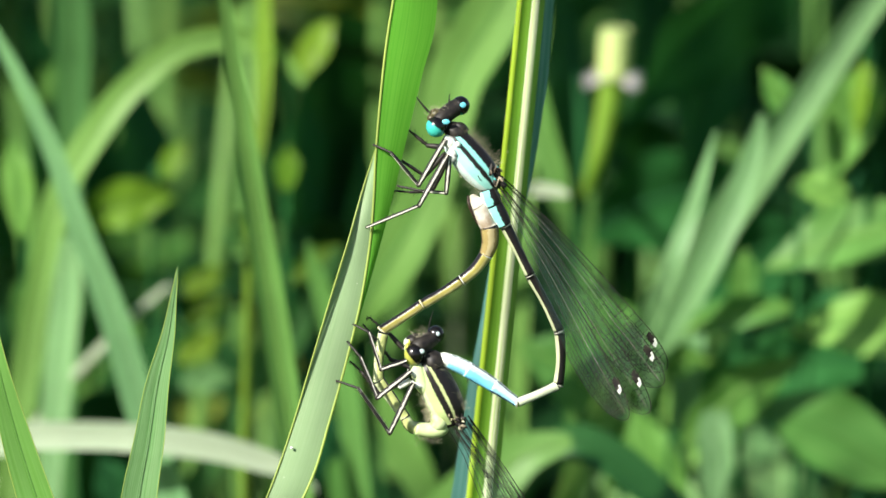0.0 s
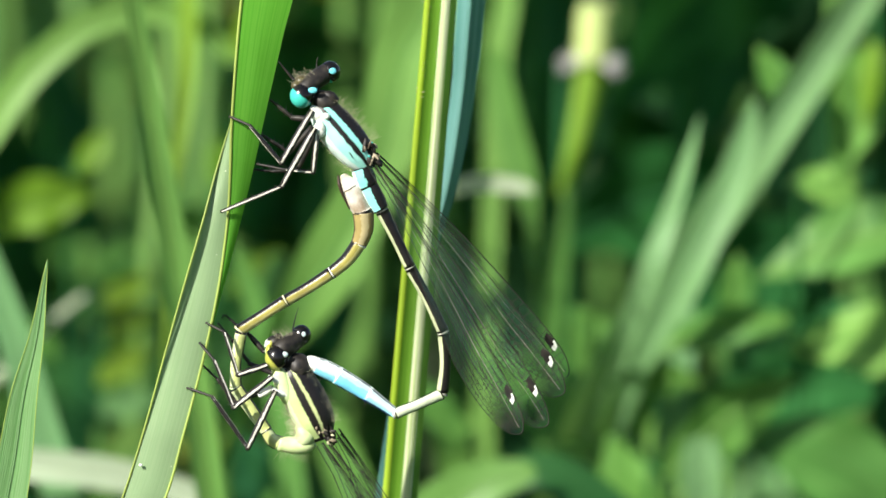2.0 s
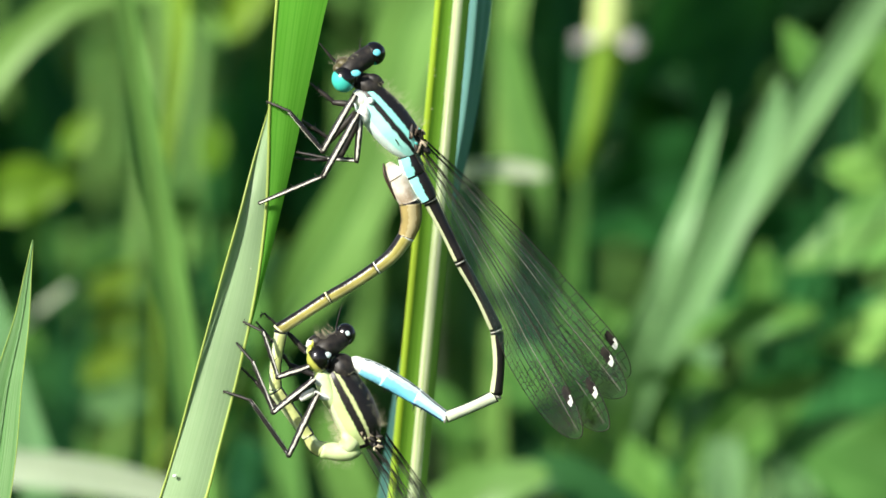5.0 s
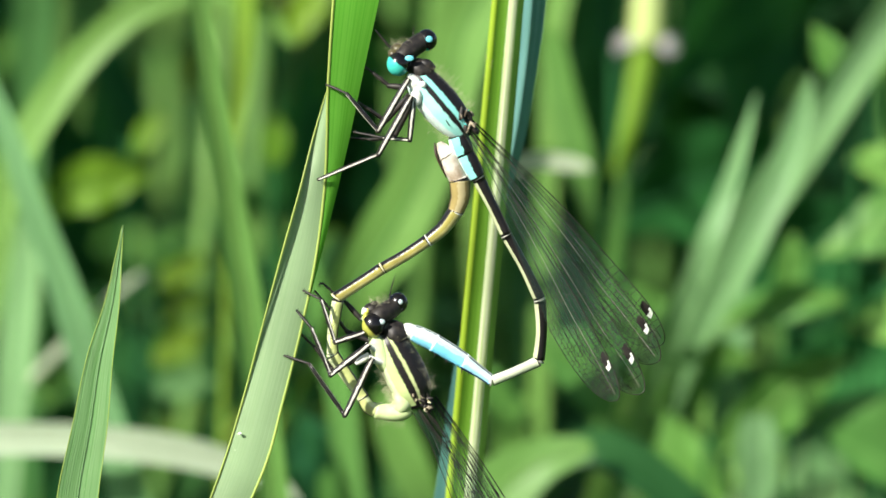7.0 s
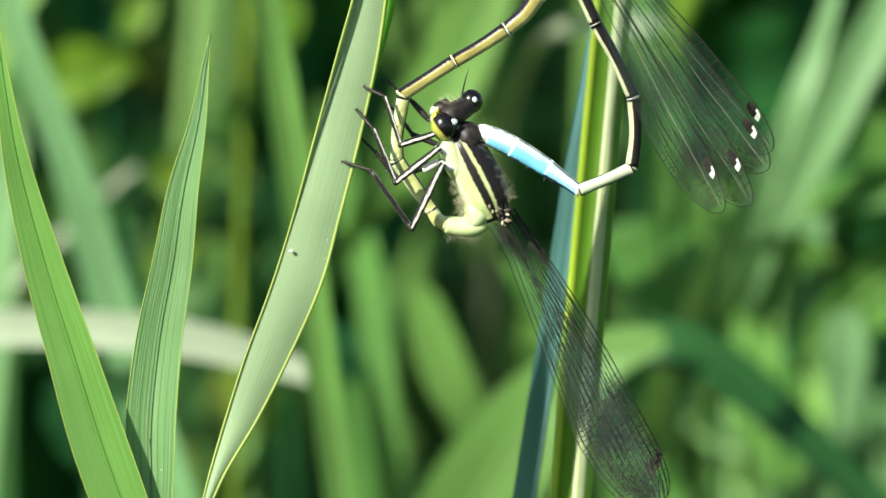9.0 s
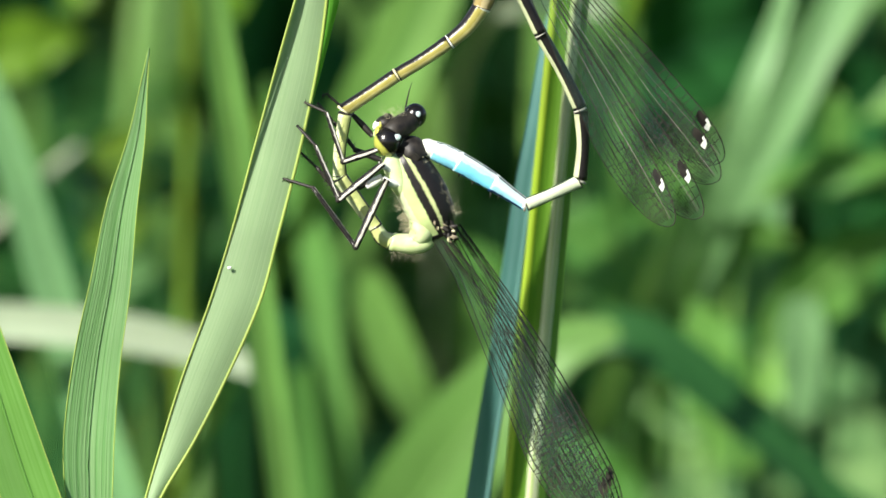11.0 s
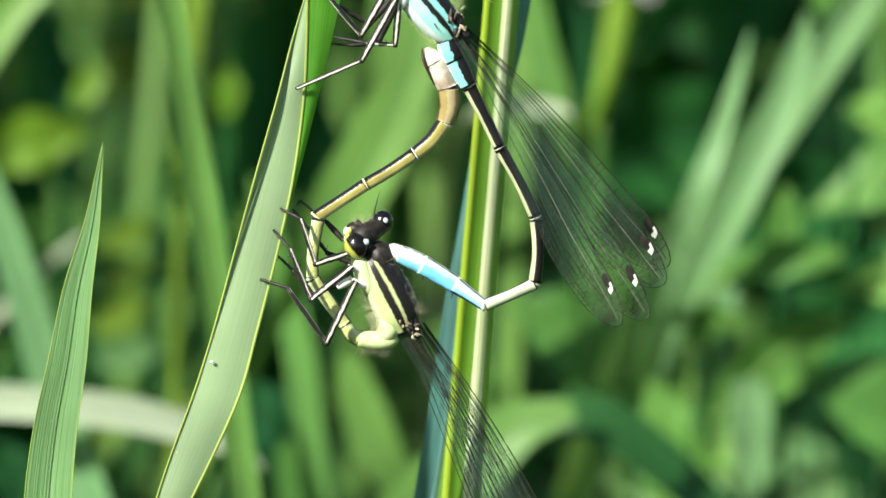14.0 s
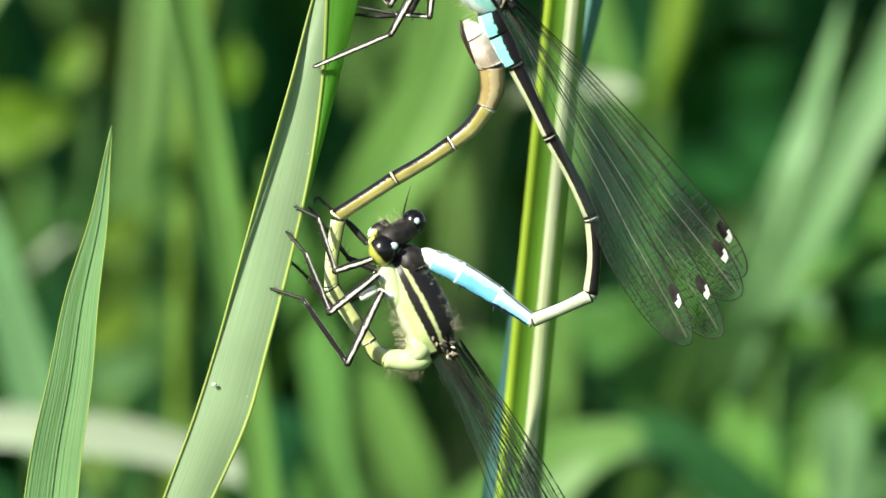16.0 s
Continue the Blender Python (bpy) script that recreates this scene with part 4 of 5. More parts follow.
# deep in the stand, dark leaves turned from the sun are added as painted shade
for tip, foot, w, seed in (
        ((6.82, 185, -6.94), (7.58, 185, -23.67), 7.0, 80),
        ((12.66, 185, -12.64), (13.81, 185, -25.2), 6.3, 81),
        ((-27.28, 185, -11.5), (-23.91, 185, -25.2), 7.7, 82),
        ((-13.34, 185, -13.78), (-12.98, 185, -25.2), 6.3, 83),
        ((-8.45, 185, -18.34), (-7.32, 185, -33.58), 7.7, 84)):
    broad_leaf(tip, foot, w, LEAF_SHADED, "large dark leaf added to stand for deep shade", 58, 0.02, seed)
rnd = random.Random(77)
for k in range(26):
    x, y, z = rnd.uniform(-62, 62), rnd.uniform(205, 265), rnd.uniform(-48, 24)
    broad_leaf((x, y, z), (x + rnd.uniform(-9, 9), y + 4, z - rnd.uniform(24, 36)), rnd.uniform(15, 24), LEAF_SHADED, "large dark leaf added to stand for deep shade", rnd.uniform(52, 66), 0.03, 90 + k)

rnd = random.Random(21)
for k in range(110):
    y = rnd.uniform(170, 420)
    x = rnd.uniform(-62, 72) * (1 + y / 2000)
    h = 300 - y * 0.14 + rnd.uniform(-30, 90)
    mat = HERB_YELLOW if (x < -10 and rnd.random() < 0.2) else HERB_SHADED if rnd.random() < 0.87 else HERB
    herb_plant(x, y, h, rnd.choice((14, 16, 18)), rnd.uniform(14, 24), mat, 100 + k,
               {"herb_leaf_yellow": "yellow-green leafy herb in the undergrowth", "herb_leaf_shaded": "leafy herb with shade put into its dark green", "herb_leaf": "green leafy herb in the undergrowth"}[mat.name])

# dense low grass and leaf litter that nobody could count
bm = bmesh.new()
rnd = random.Random(33)
for k in range(6000):
    y = 330 + 2200 * rnd.random() ** 1.5
    x = rnd.uniform(-150, 150) * (1 + y / 900)
    h = rnd.uniform(170, 330) - y * 0.03
    w = rnd.uniform(4.0, 8.0)
    dx, dy = rnd.uniform(-70, 70), rnd.uniform(-40, 40)
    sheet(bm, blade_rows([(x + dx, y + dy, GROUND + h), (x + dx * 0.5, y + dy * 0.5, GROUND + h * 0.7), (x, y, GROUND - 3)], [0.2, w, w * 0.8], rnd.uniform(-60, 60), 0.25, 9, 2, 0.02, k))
# blades get the shade-dark herb colour, so the gaps stay dark
undergrowth = link("undergrowth_grass", bm, HERB_SHADED)
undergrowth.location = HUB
tagged(undergrowth, "dense grass filling the background, shade put into its dark green", "grass", kind="stuff")


# the meadow goes on all round, lower, and trodden down where the viewer stands
def meadow():
    rnd = np.random.default_rng(9)
    verts, faces = [], []
    for k in range(32000):
        a, d = rnd.uniform(0, 2 * math.pi), 0.18 + 5.5 * rnd.random() ** 1.6
        x, y = d * math.sin(a), d * math.cos(a)
        if y > 0.25 and abs(x) < 0.25 + 0.22 * y:
            continue
        near = y < 0 and abs(x + 0.02) < 0.14 + 0.02 * abs(y)
        h = rnd.uniform(0.03, 0.09) if near and y > -3 else rnd.uniform(0.09, 0.22) + 0.05 * min(1.0, d / 3)
        w, q = rnd.uniform(0.0018, 0.0035) * (1 + 0.6 * d), rnd.uniform(0, math.pi)
        dx, dy = rnd.normal(0, 0.35, 2) * h
        c, e = math.cos(q) * w, math.sin(q) * w
        n = len(verts)
        for f, g in ((0, 0.8), (0.4, 1.0), (0.75, 0.75)):
            px, py, pz = x + dx * f * f, y + dy * f * f, h * f - 0.004
            verts += [(px - c * g, py - e * g, pz), (px + c * g, py + e * g, pz)]
        verts.append((x + dx, y + dy, h * 0.97))
        faces += [(n, n + 1, n + 3, n + 2), (n + 2, n + 3, n + 5, n + 4), (n + 4, n + 5, n + 6)]
    me = bpy.data.meshes.new("meadow_grass")
    me.from_pydata(verts, [], faces)
    me.uv_layers.new(name="UVMap")
    me.materials.append(HERB)
    return tagged(new("meadow_grass", me), "short green meadow grass all round", "grass", kind="stuff")


meadow()


# ---- the two damselflies ----
def leg(parent, pts, thick, pale, spines=8, seed=0):
    """A leg: femur, tibia and tarsus as one jointed limb, pale on its outer face, with spines."""
    bm = bmesh.new()
    rnd = random.Random(seed)
    n = len(pts)
    for k in range(n - 1):
        a, b = np.array(pts[k]), np.array(pts[k + 1])
        r0, r1 = thick * (1.2, 0.82, 0.50, 0.32)[min(k, 3)], thick * (0.95, 0.60, 0.36, 0.22)[min(k, 3)]
        m = (a + b) / 2
        tube(bm, [tuple(a), tuple(m), tuple(b)], [r0 * 0.8, (r0 + r1) / 2 * 1.1, r1], up=(-0.6, 0, 0.8), seg=10, rings=10, pick=(lambda u, a: 1) if pale and k < 2 else None)
        ball(bm, tuple(b), (r1 * 1.05,) * 3, u=8, v=6)
        if k >= 1:
            d = (b - a) / np.linalg.norm(b - a)
            for j in range(spines):
                o = a + (b - a) * (j + 0.5) / spines
                q = rnd.choice((-1, 1))
                s = np.array((-d[2], rnd.uniform(-0.8, 0.5), d[0])) * q * 0.8 + d * 0.5
                tube(bm, [tuple(o), tuple(o + s * 0.42 * (1 if k == 1 else 0.6))], [0.028, 0.008], seg=4, rings=2)
    return part("leg", bm, [BLACK, LEG_STRIPED], parent, "black leg with pale outer face" if pale else "black spiny leg")


def bristles(parent, spots, length, seed, mat=None):
    """Fine hairs: spots are (foot, way) in mm."""
    bm = bmesh.new()
    rnd = random.Random(seed)
    for o, d in spots:
        o, d = np.array(o) + np.array([rnd.uniform(-0.14, 0.14) for _ in range(3)]), np.array(d) + np.array([rnd.uniform(-0.35, 0.35) for _ in range(3)])
        e = o + d * length * rnd.uniform(0.35, 1.2) + np.array([rnd.uniform(-0.22, 0.22) for _ in range(3)])
        m = (o + e) / 2 + np.array([rnd.uniform(-0.04, 0.04) for _ in range(3)])
        tube(bm, [tuple(o), tuple(m), tuple(e)], [0.0055, 0.0045, 0.002], seg=3, rings=3)
    return part("bristles", bm, mat or HAIR, parent, "fine pale hairs")


def wing(parent, base, tip, width, lift, seed, lead, stigma_pale=True, heavy=1.0, pale=None):
    """A stalked clear wing with a net of dark veins and a two-toned cell near its tip. lead: the side of the
    stiff front edge, a unit vector across the wing; lift: how far it bows towards the viewer."""
    rnd = random.Random(seed)
    b, t = np.array(base, float), np.array(tip, float)
    length = np.linalg.norm(t - b)
    along = (t - b) / length
    ld = np.array(lead, float)
    ld -= along * (ld @ along)
    ld /= np.linalg.norm(ld)
    nrm = np.cross(along, ld)

    def front(u):
        w = 0.06 + 0.24 * math.sin(math.pi * 0.5 * min(1, u / 0.6))
        if u > 0.78:
            w *= math.sqrt(max(0.0, 1 - ((u - 0.78) / 0.22) ** 2.6))
        return width * w

    def back(u):
        stalk = 0.07
        w = stalk + (0.54 - stalk) * max(0.0, min(1.0, (u - 0.12) / 0.58)) ** 1.0
        if u > 0.70:
            w = 0.54 * math.sqrt(max(0.0, 1 - ((u - 0.70) / 0.30) ** 2.6))
        return width * w

    def at(u, s):
        """u along, s from 0 (front edge) to 1 (back edge)"""
        f, k = front(u), back(u)
        x = f * (1 - s) - k * s
        z = lift * math.sin(math.pi * u) * 0.5 + 0.10 * math.cos(s * 14.0) * min(1, u * 3) * (1 - u * 0.6)
        return tuple(b + along * length * u + ld * x + nrm * z)

    root = part("wing", sheet(bmesh.new(), [[at(1 - (1 - k / 50) ** 1.9, j / 10) for j in range(11)] for k in range(51)]), MEMBRANE, parent, "clear wing membrane")
    bm = bmesh.new()

    def vein(pts, r, into=None, thin=1.0):
        """thin: how slender it is at its first point."""
        n = max(1, len(pts) - 1)
        tube(bm if into is None else into, pts, [r * heavy * (thin + (1 - thin) * min(1.0, k / n * 1.5)) for k in range(len(pts))], up=tuple(nrm), seg=4, rings=max(2, len(pts)), caps=False)

    us = [1 - (1 - k / 48) ** 1.9 for k in range(49)]
    vein([at(u, 0.0) for u in us], 0.030)
    vein([at(u, 1.0) for u in us], 0.022)
    vein([at(u, 0.10 + 0.05 * u) for u in us[:16]], 0.022)
    lines = [0.20, 0.32, 0.44, 0.56, 0.68, 0.80, 0.90]
    starts = [0.02, 0.02, 0.30, 0.38, 0.44, 0.48, 0.50] if pale else [0.02, 0.02, 0.16, 0.24, 0.30, 0.36, 0.42]
    bends = [(rnd.uniform(-0.035, 0.035), rnd.uniform(0, 6)) for _ in lines]

    def line(j, u):
        """Where lengthwise vein j runs at u: it wavers a little, more towards the tip."""
        if j < 0 or j >= len(lines):
            return 0.0 if j < 0 else 1.0
        f = (u - starts[j]) / (0.982 - starts[j])
        return min(0.97, lines[j] + bends[j][0] * math.sin(4 * f) + 0.018 * math.sin(21 * f + bends[j][1]) * max(0.0, f - 0.4))

    for j, u0 in enumerate(starts):
        main = bmesh.new() if pale and j in (1,) else None
        vein([at(u0 + (0.982 - u0) * f, line(j, u0 + (0.982 - u0) * f)) for f in [k / 26 for k in range(27)]], 0.019 if j < 2 else 0.0185, main, 0.22 if pale else 1.0)
        if main:
            part("main_vein", main, pale, root, "brown main vein, its glint painted pale")
    for j, u0 in enumerate([0.3] + starts[1:] + [0.42, 0.3]):
        n = int((0.96 - max(u0, 0.3)) * (46 if j % 2 else 41))
        for k in range(n):
            u = max(u0, 0.3) + (0.96 - max(u0, 0.3)) * (k + rnd.uniform(0.25, 0.75)) / n
            if u < (0.74 if pale else 0.62) and rnd.random() < (0.66 if pale else 0.45):
                continue
            v = min(0.97, u + rnd.uniform(-0.004, 0.008))
            vein([at(u, line(j - 1, u)), at(v, line(j, v))], 0.011 if u < 0.6 else 0.0195)
    # short forked veins fill the broad end
    for j in range(1, len(lines) - 1):
        u0 = rnd.uniform(0.70, 0.80)
        vein([at(u0 + (0.972 - u0) * f, (line(j, u0 + (0.982 - u0) * f) * (1 - min(1, f * 2.5) * 0.5) + line(j + 1, u0 + (0.982 - u0) * f) * min(1, f * 2.5) * 0.5)) for f in [k / 10 for k in range(11)]], 0.015)
    part("vein_net", bm, VEIN, root, "net of dark brown veins")
    bm = bmesh.new()
    ss = (0.02, 0.08, 0.14, 0.20) if stigma_pale else (0.02, 0.05, 0.08, 0.11)
    us = [(0.842 + 0.0086 * k) if stigma_pale else (0.856 + 0.0056 * k) for k in range(8)]
    for q in (-0.03, 0.03):
        rows = []
        for k, u in enumerate(us):
            squeeze = math.sin(math.pi * (k + 0.9) / 8.8) ** 0.4
            mid = (ss[0] + ss[-1]) / 2
            rows.append([tuple(np.array(at(u + (s - mid) * (0.05 if stigma_pale else 0.16), mid + (s - mid) * squeeze)) + nrm * q) for s in ss])
        sheet(bm, rows, pick=lambda u, x: 1 if u > 0.66 + 0.2 * (x - 0.5) else 0)
    part("wing_spot", bm, [BLACK, WHITE if stigma_pale else VEIN], root, "dark and white wing cell" if stigma_pale else "dark brown wing cell")
    return root


def segment(parent, pts, radii, up, slots, pick, label, seg=20, rings=16, flat=1.0):
    bm = tube(bmesh.new(), pts, radii, up=up, seg=seg, rings=rings, pick=pick, flat=flat)
    return part("abdomen_segment", bm, slots, parent, label)


def ring_band(parent, p, way, r, mat=None):
    """The narrow membrane ring between two segments."""
    p, way = np.array(p), np.array(way, float)
    way /= np.linalg.norm(way)
    return part("joint_ring", tube(bmesh.new(), [tuple(p - way * 0.07), tuple(p), tuple(p + way * 0.07)], [r * 0.9, r * 1.015, r * 0.9], up=(0.3, 0.2, 0.9), seg=16, rings=5), mat or CREAM, parent)


K, TL, TW = (0.012, 0.010, 0.010), (0.26, 0.70, 0.63), (0.66, 0.82, 0.77)
THORAX_MALE = banded("thorax_teal_striped", [(0, K), (0.325, TL), (0.42, K), (0.51, (0.36, 0.77, 0.69)), (0.70, TW)], 0.42, along=0.02, wobble=0.02, ends=(0.06, K))
THORAX_FEMALE = banded("thorax_lime_striped", [(0, K), (0.42, (0.50, 0.57, 0.26)), (0.475, K), (0.585, (0.50, 0.62, 0.26)), (0.76, (0.60, 0.70, 0.42))], 0.42, along=0.03, wobble=0.025, ends=(0.04, K))
WAIST = banded("waist_teal_black", [(0, K), (0.44, TL), (0.74, TW)], 0.4, along=-0.06, wobble=0.10, ends=(0.04, K))
CR = (0.46, 0.50, 0.30)
SLIM = banded("abdomen_black_cream", [(0, K), (0.64, CR)], 0.36, wobble=0.02, ends=(0.03, K))
SLIM_SIDE = banded("abdomen_side_cream", [(0, K), (0.60, CR)], 0.36, wobble=0.02, ends=(0.03, K))
SLIM_LINED = banded("abdomen_cream_lined", [(0, K), (0.20, (0.50, 0.57, 0.40)), (0.86, K)], 0.36, wobble=0.02, ends=(0.02, K))
TAIL_DEEP = banded("tail_white_blue", [(0, (0.006, 0.03, 0.14)), (0.26, (0.36, 0.72, 0.86)), (0.46, (0.60, 0.76, 0.78)), (0.78, K), (0.86, (0.55, 0.62, 0.56))], 0.36, wobble=0.05)
TAIL_BLUE = banded("tail_sky_blue", [(0, (0.008, 0.04, 0.18)), (0.17, (0.20, 0.66, 0.88)), (0.58, (0.42, 0.76, 0.90)), (0.72, (0.64, 0.77, 0.76)), (0.84, K), (0.90, (0.5, 0.6, 0.55))], 0.36, wobble=0.10, ends=(0.018, (0.55, 0.70, 0.74)))
TAIL_PALE = banded("tail_blue_white", [(0, (0.02, 0.08, 0.26)), (0.15, (0.24, 0.68, 0.88)), (0.44, (0.46, 0.76, 0.88)), (0.62, (0.66, 0.78, 0.78)), (0.86, K), (0.91, (0.6, 0.7, 0.64))], 0.36, wobble=0.12, ends=(0.02, (0.66, 0.74, 0.72)))
OL, BG = (0.31, 0.275, 0.07), (0.60, 0.52, 0.36)
GOLD = banded("abdomen_gold", [(0, K), (0.34, OL), (0.56, (0.42, 0.39, 0.15)), (0.78, (0.50, 0.50, 0.27)), (0.92, K)], 0.3, wobble=0.06, ends=(0.02, K))
GOLD_WIDE = banded("abdomen_gold_beige", [(0, (0.10, 0.07, 0.04)), (0.14, (0.30, 0.235, 0.09)), (0.42, (0.40, 0.34, 0.18)), (0.66, (0.27, 0.20, 0.08)), (0.82, (0.10, 0.07, 0.04))], 0.3, wobble=0.10, ends=(0.02, K))
YELLOWISH = banded("abdomen_lime_edged", [(0, K), (0.20, (0.50, 0.55, 0.21)), (0.62, (0.58, 0.65, 0.36)), (0.90, K)], 0.36, wobble=0.03, ends=(0.02, K))
LEG_STRIPED = banded("leg_black_pale", [(0, K), (0.37, (0.60, 0.58, 0.51)), (0.585, K)], 0.36, wobble=0.12)


def eye(parent, c, r, way, border, low, label=""):
    """An eye with its own origin at its centre."""
    ob = part("eye", ball(bmesh.new(), (0, 0, 0), r, u=40, v=26), eye_material("eye_facets", way, border, low), parent, label)
    ob.location = Vector(c) * MM
    return ob




def hinge(parent, c, way, span, seed, light):
    """The knobbly joint of the wings: small dark and pale plates heaped along way, each plate uneven."""
    rnd = random.Random(seed)
    w = np.array(way, float)
    w /= np.linalg.norm(w)
    side = np.array((w[2], 0, -w[0]))
    for name, count, mat, size in (("wing_hinge", 16, BLACK, 0.26), ("hinge_plate", 9, HINGE, 0.15), ("hinge_ridge", 5, light, 0.11)):
        bm = bmesh.new()
        for k in range(count):
            f = rnd.uniform(-0.5, 0.5)
            o = np.array(c) + w * span * f + side * rnd.uniform(-0.42, 0.42) + np.array((0, rnd.uniform(-0.55, 0.1) - (0.25 if mat is not BLACK else 0), 0))
            d = w * rnd.uniform(0.5, 1) + side * rnd.uniform(-0.8, 0.8) + np.array((0, rnd.uniform(-0.4, 0.4), 0))
            ln = size * rnd.uniform(0.8, 1.9)
            r = size * rnd.uniform(0.35, 0.7)
            tube(bm, [tuple(o - d * ln), tuple(o + side * rnd.uniform(-0.05, 0.05)), tuple(o + d * ln)], [r * 0.4, r, r * 0.5], up=tuple(side), seg=9, rings=7, flat=rnd.uniform(0.6, 1.1))
        part(name, bm, mat, parent, "" if mat is BLACK else "brown wing joint plate" if mat is HINGE else "pale wing joint ridge")


# the male, upper of the two
male = tagged(new("damselfly"), "teal and black male damselfly clinging head up to the grass blade", "damselfly", "mating damselflies")
male.location = HUB
dors = (0.74, 0, 0.67)
part("thorax", tube(bmesh.new(), [(-5.98, 0, 8.98), (-5.52, 0, 8.42), (-4.86, 0, 7.6), (-4.14, 0, 6.72), (-3.35, 0, 5.78), (-2.76, 0, 4.95)], [0.62, 1.02, 1.20, 1.22, 1.02, 0.5],
                    up=dors, seg=48, rings=48, flat=0.86), THORAX_MALE, male, "black thorax with teal stripes and sides")
part("pronotum", tube(tube(bmesh.new(), [(-6.25, 0, 9.45), (-5.85, 0, 9.28), (-5.35, 0, 8.95), (-4.95, 0, 8.55)], [0.4, 0.66, 0.70, 0.4], up=dors, seg=24, rings=14), [(-5.62, -0.15, 9.62), (-5.2, -0.2, 9.52), (-4.82, -0.1, 9.18)], [0.22, 0.34, 0.26], up=dors, seg=18, rings=12), BLACK, male)
part("suture", tube(tube(bmesh.new(), [(-4.0, -1.03, 6.15), (-3.78, -1.02, 5.78)], [0.03, 0.02], seg=6, rings=5), [(-3.72, -1.04, 6.3), (-3.52, -1.02, 6.02)], [0.03, 0.02], seg=6, rings=5), BLACK, male)
part("shoulder_lobe", ball(ball(bmesh.new(), (-5.42, -0.86, 8.36), (0.34, 0.22, 0.24), axis=(0.7, 0, -0.5)), (-5.75, -0.8, 7.78), (0.36, 0.26, 0.42), axis=(0.5, 0, -0.8)), WHITE, male, "white shoulder lobe")
part("collar", tube(bmesh.new(), [(-6.31, -0.5, 8.81), (-6.03, -0.5, 8.46), (-5.69, -0.4, 8.24)], [0.32, 0.42, 0.34], seg=16, rings=10), WHITE, male, "pale neck lobe")
part("coxae", ball(ball(bmesh.new(), (-5.83, -0.7, 7.51), (0.42, 0.4, 0.5)), (-6.2, -0.55, 8.61), (0.3, 0.3, 0.4)), WHITE, male, "white leg bases")
hinge(male, (-2.62, -0.25, 6.05), (0.35, 0, -0.93), 1.5, 41, TEAL)

# head: a broad cross bar between two bulging eyes
cap = Vector((0.62, 0.1, 0.78))
head = part("head", tube(bmesh.new(), [(-7.1, -0.45, 9.7), (-6.62, -0.3, 10.1), (-6.14, 0, 10.48), (-5.65, 0.3, 10.79), (-5.21, 0.45, 11.11)], [0.5, 0.62, 0.6, 0.6, 0.5],
                         up=(0.6, 0, 0.75), seg=24, rings=20), BLACK, male, "black head")
eye(head, (-6.96, -0.6, 9.6), (0.72, 0.72, 0.76), tuple(cap), 0.0, (0.05, 0.46, 0.38), "glossy eye, black above and teal below")
eye(head, (-5.22, 0.5, 10.95), (0.66, 0.66, 0.68), tuple(cap), -0.55, (0.02, 0.36, 0.30))
part("eye_spot", ball(bmesh.new(), (-6.27, -1, 10.0), (0.29, 0.10, 0.19)), SPOT_BLUE, head, "light blue spot behind the eye")
part("eye_spot", ball(bmesh.new(), (-5.05, -0.2, 11.1), (0.22, 0.08, 0.20)), SPOT_BLUE, head, "light blue spot behind the eye")
bm = ball(ball(bmesh.new(), (-6.96, -0.1, 10.46), (0.5, 0.5, 0.38)), (-7.27, -0.4, 10.19), (0.35, 0.35, 0.3))
part("face", bm, skin("cuticle_brown", (0.05, 0.04, 0.02), 0.35, (0.10, 0.09, 0.04)), head, "brownish hairy face")
part("antenna", tube(bmesh.new(), [(-7.48, -0.4, 10.6), (-7.89, -0.5, 11.1), (-8.37, -0.6, 11.71)], [0.09, 0.07, 0.03], seg=8, rings=10), BLACK, head)
part("antenna", tube(bmesh.new(), [(-6.03, 0, 11.31), (-6.03, 0, 11.66), (-5.96, 0, 11.94)], [0.06, 0.04, 0.015], seg=6, rings=8), BLACK, head)

leg(male, [(-6.31, -0.9, 8.76), (-8.2, -1.3, 5.51), (-10.13, -0.9, 7.78), (-11.41, -0.3, 8.26)], 0.18, True, 7, 1)
leg(male, [(-6.13, -1.2, 7.72), (-8.17, -1.6, 4.09), (-11.86, -0.5, 2.37)], 0.18, True, 8, 2)
leg(male, [(-6, -0.9, 7.47), (-6.24, -1, 4.91), (-7.9, -0.6, 4.99), (-9.69, 0.2, 5.23)], 0.17, True, 6, 3)
leg(male, [(-6.35, 0.5, 7.98), (-7.52, 0.8, 8.04), (-8.55, 0.9, 8.86), (-9.38, 1, 9.47)], 0.17, False, 6, 4)
leg(male, [(-6.28, 0.6, 7.54), (-7.73, 1, 5.82), (-9.28, 0.9, 6.88), (-10.25, 0.9, 7.29)], 0.16, False, 6, 5)
leg(male, [(-6.07, 0.6, 7.2), (-7.21, 0.9, 4.79), (-8.76, 0.9, 4.68), (-9.9, 0.9, 4.79)], 0.16, False, 6, 6)

# abdomen, bowed round to the female's neck; the back is on the outer side
part("waist", tube(bmesh.new(), [(-3.32, 0, 5.1), (-3.08, 0, 4.5), (-2.82, 0, 3.95)], [0.60, 0.68, 0.60], up=(0.86, 0, 0.5), seg=32, rings=18), WAIST, male, "teal and black abdomen base")
part("waist", tube(bmesh.new(), [(-2.84, 0, 3.93), (-2.52, 0, 3.3), (-2.04, 0, 2.44)], [0.60, 0.62, 0.48], up=(0.86, 0, 0.5), seg=32, rings=18), WAIST, male, "teal and black abdomen base")
seg_label = "slim abdomen segment, black above and cream below"
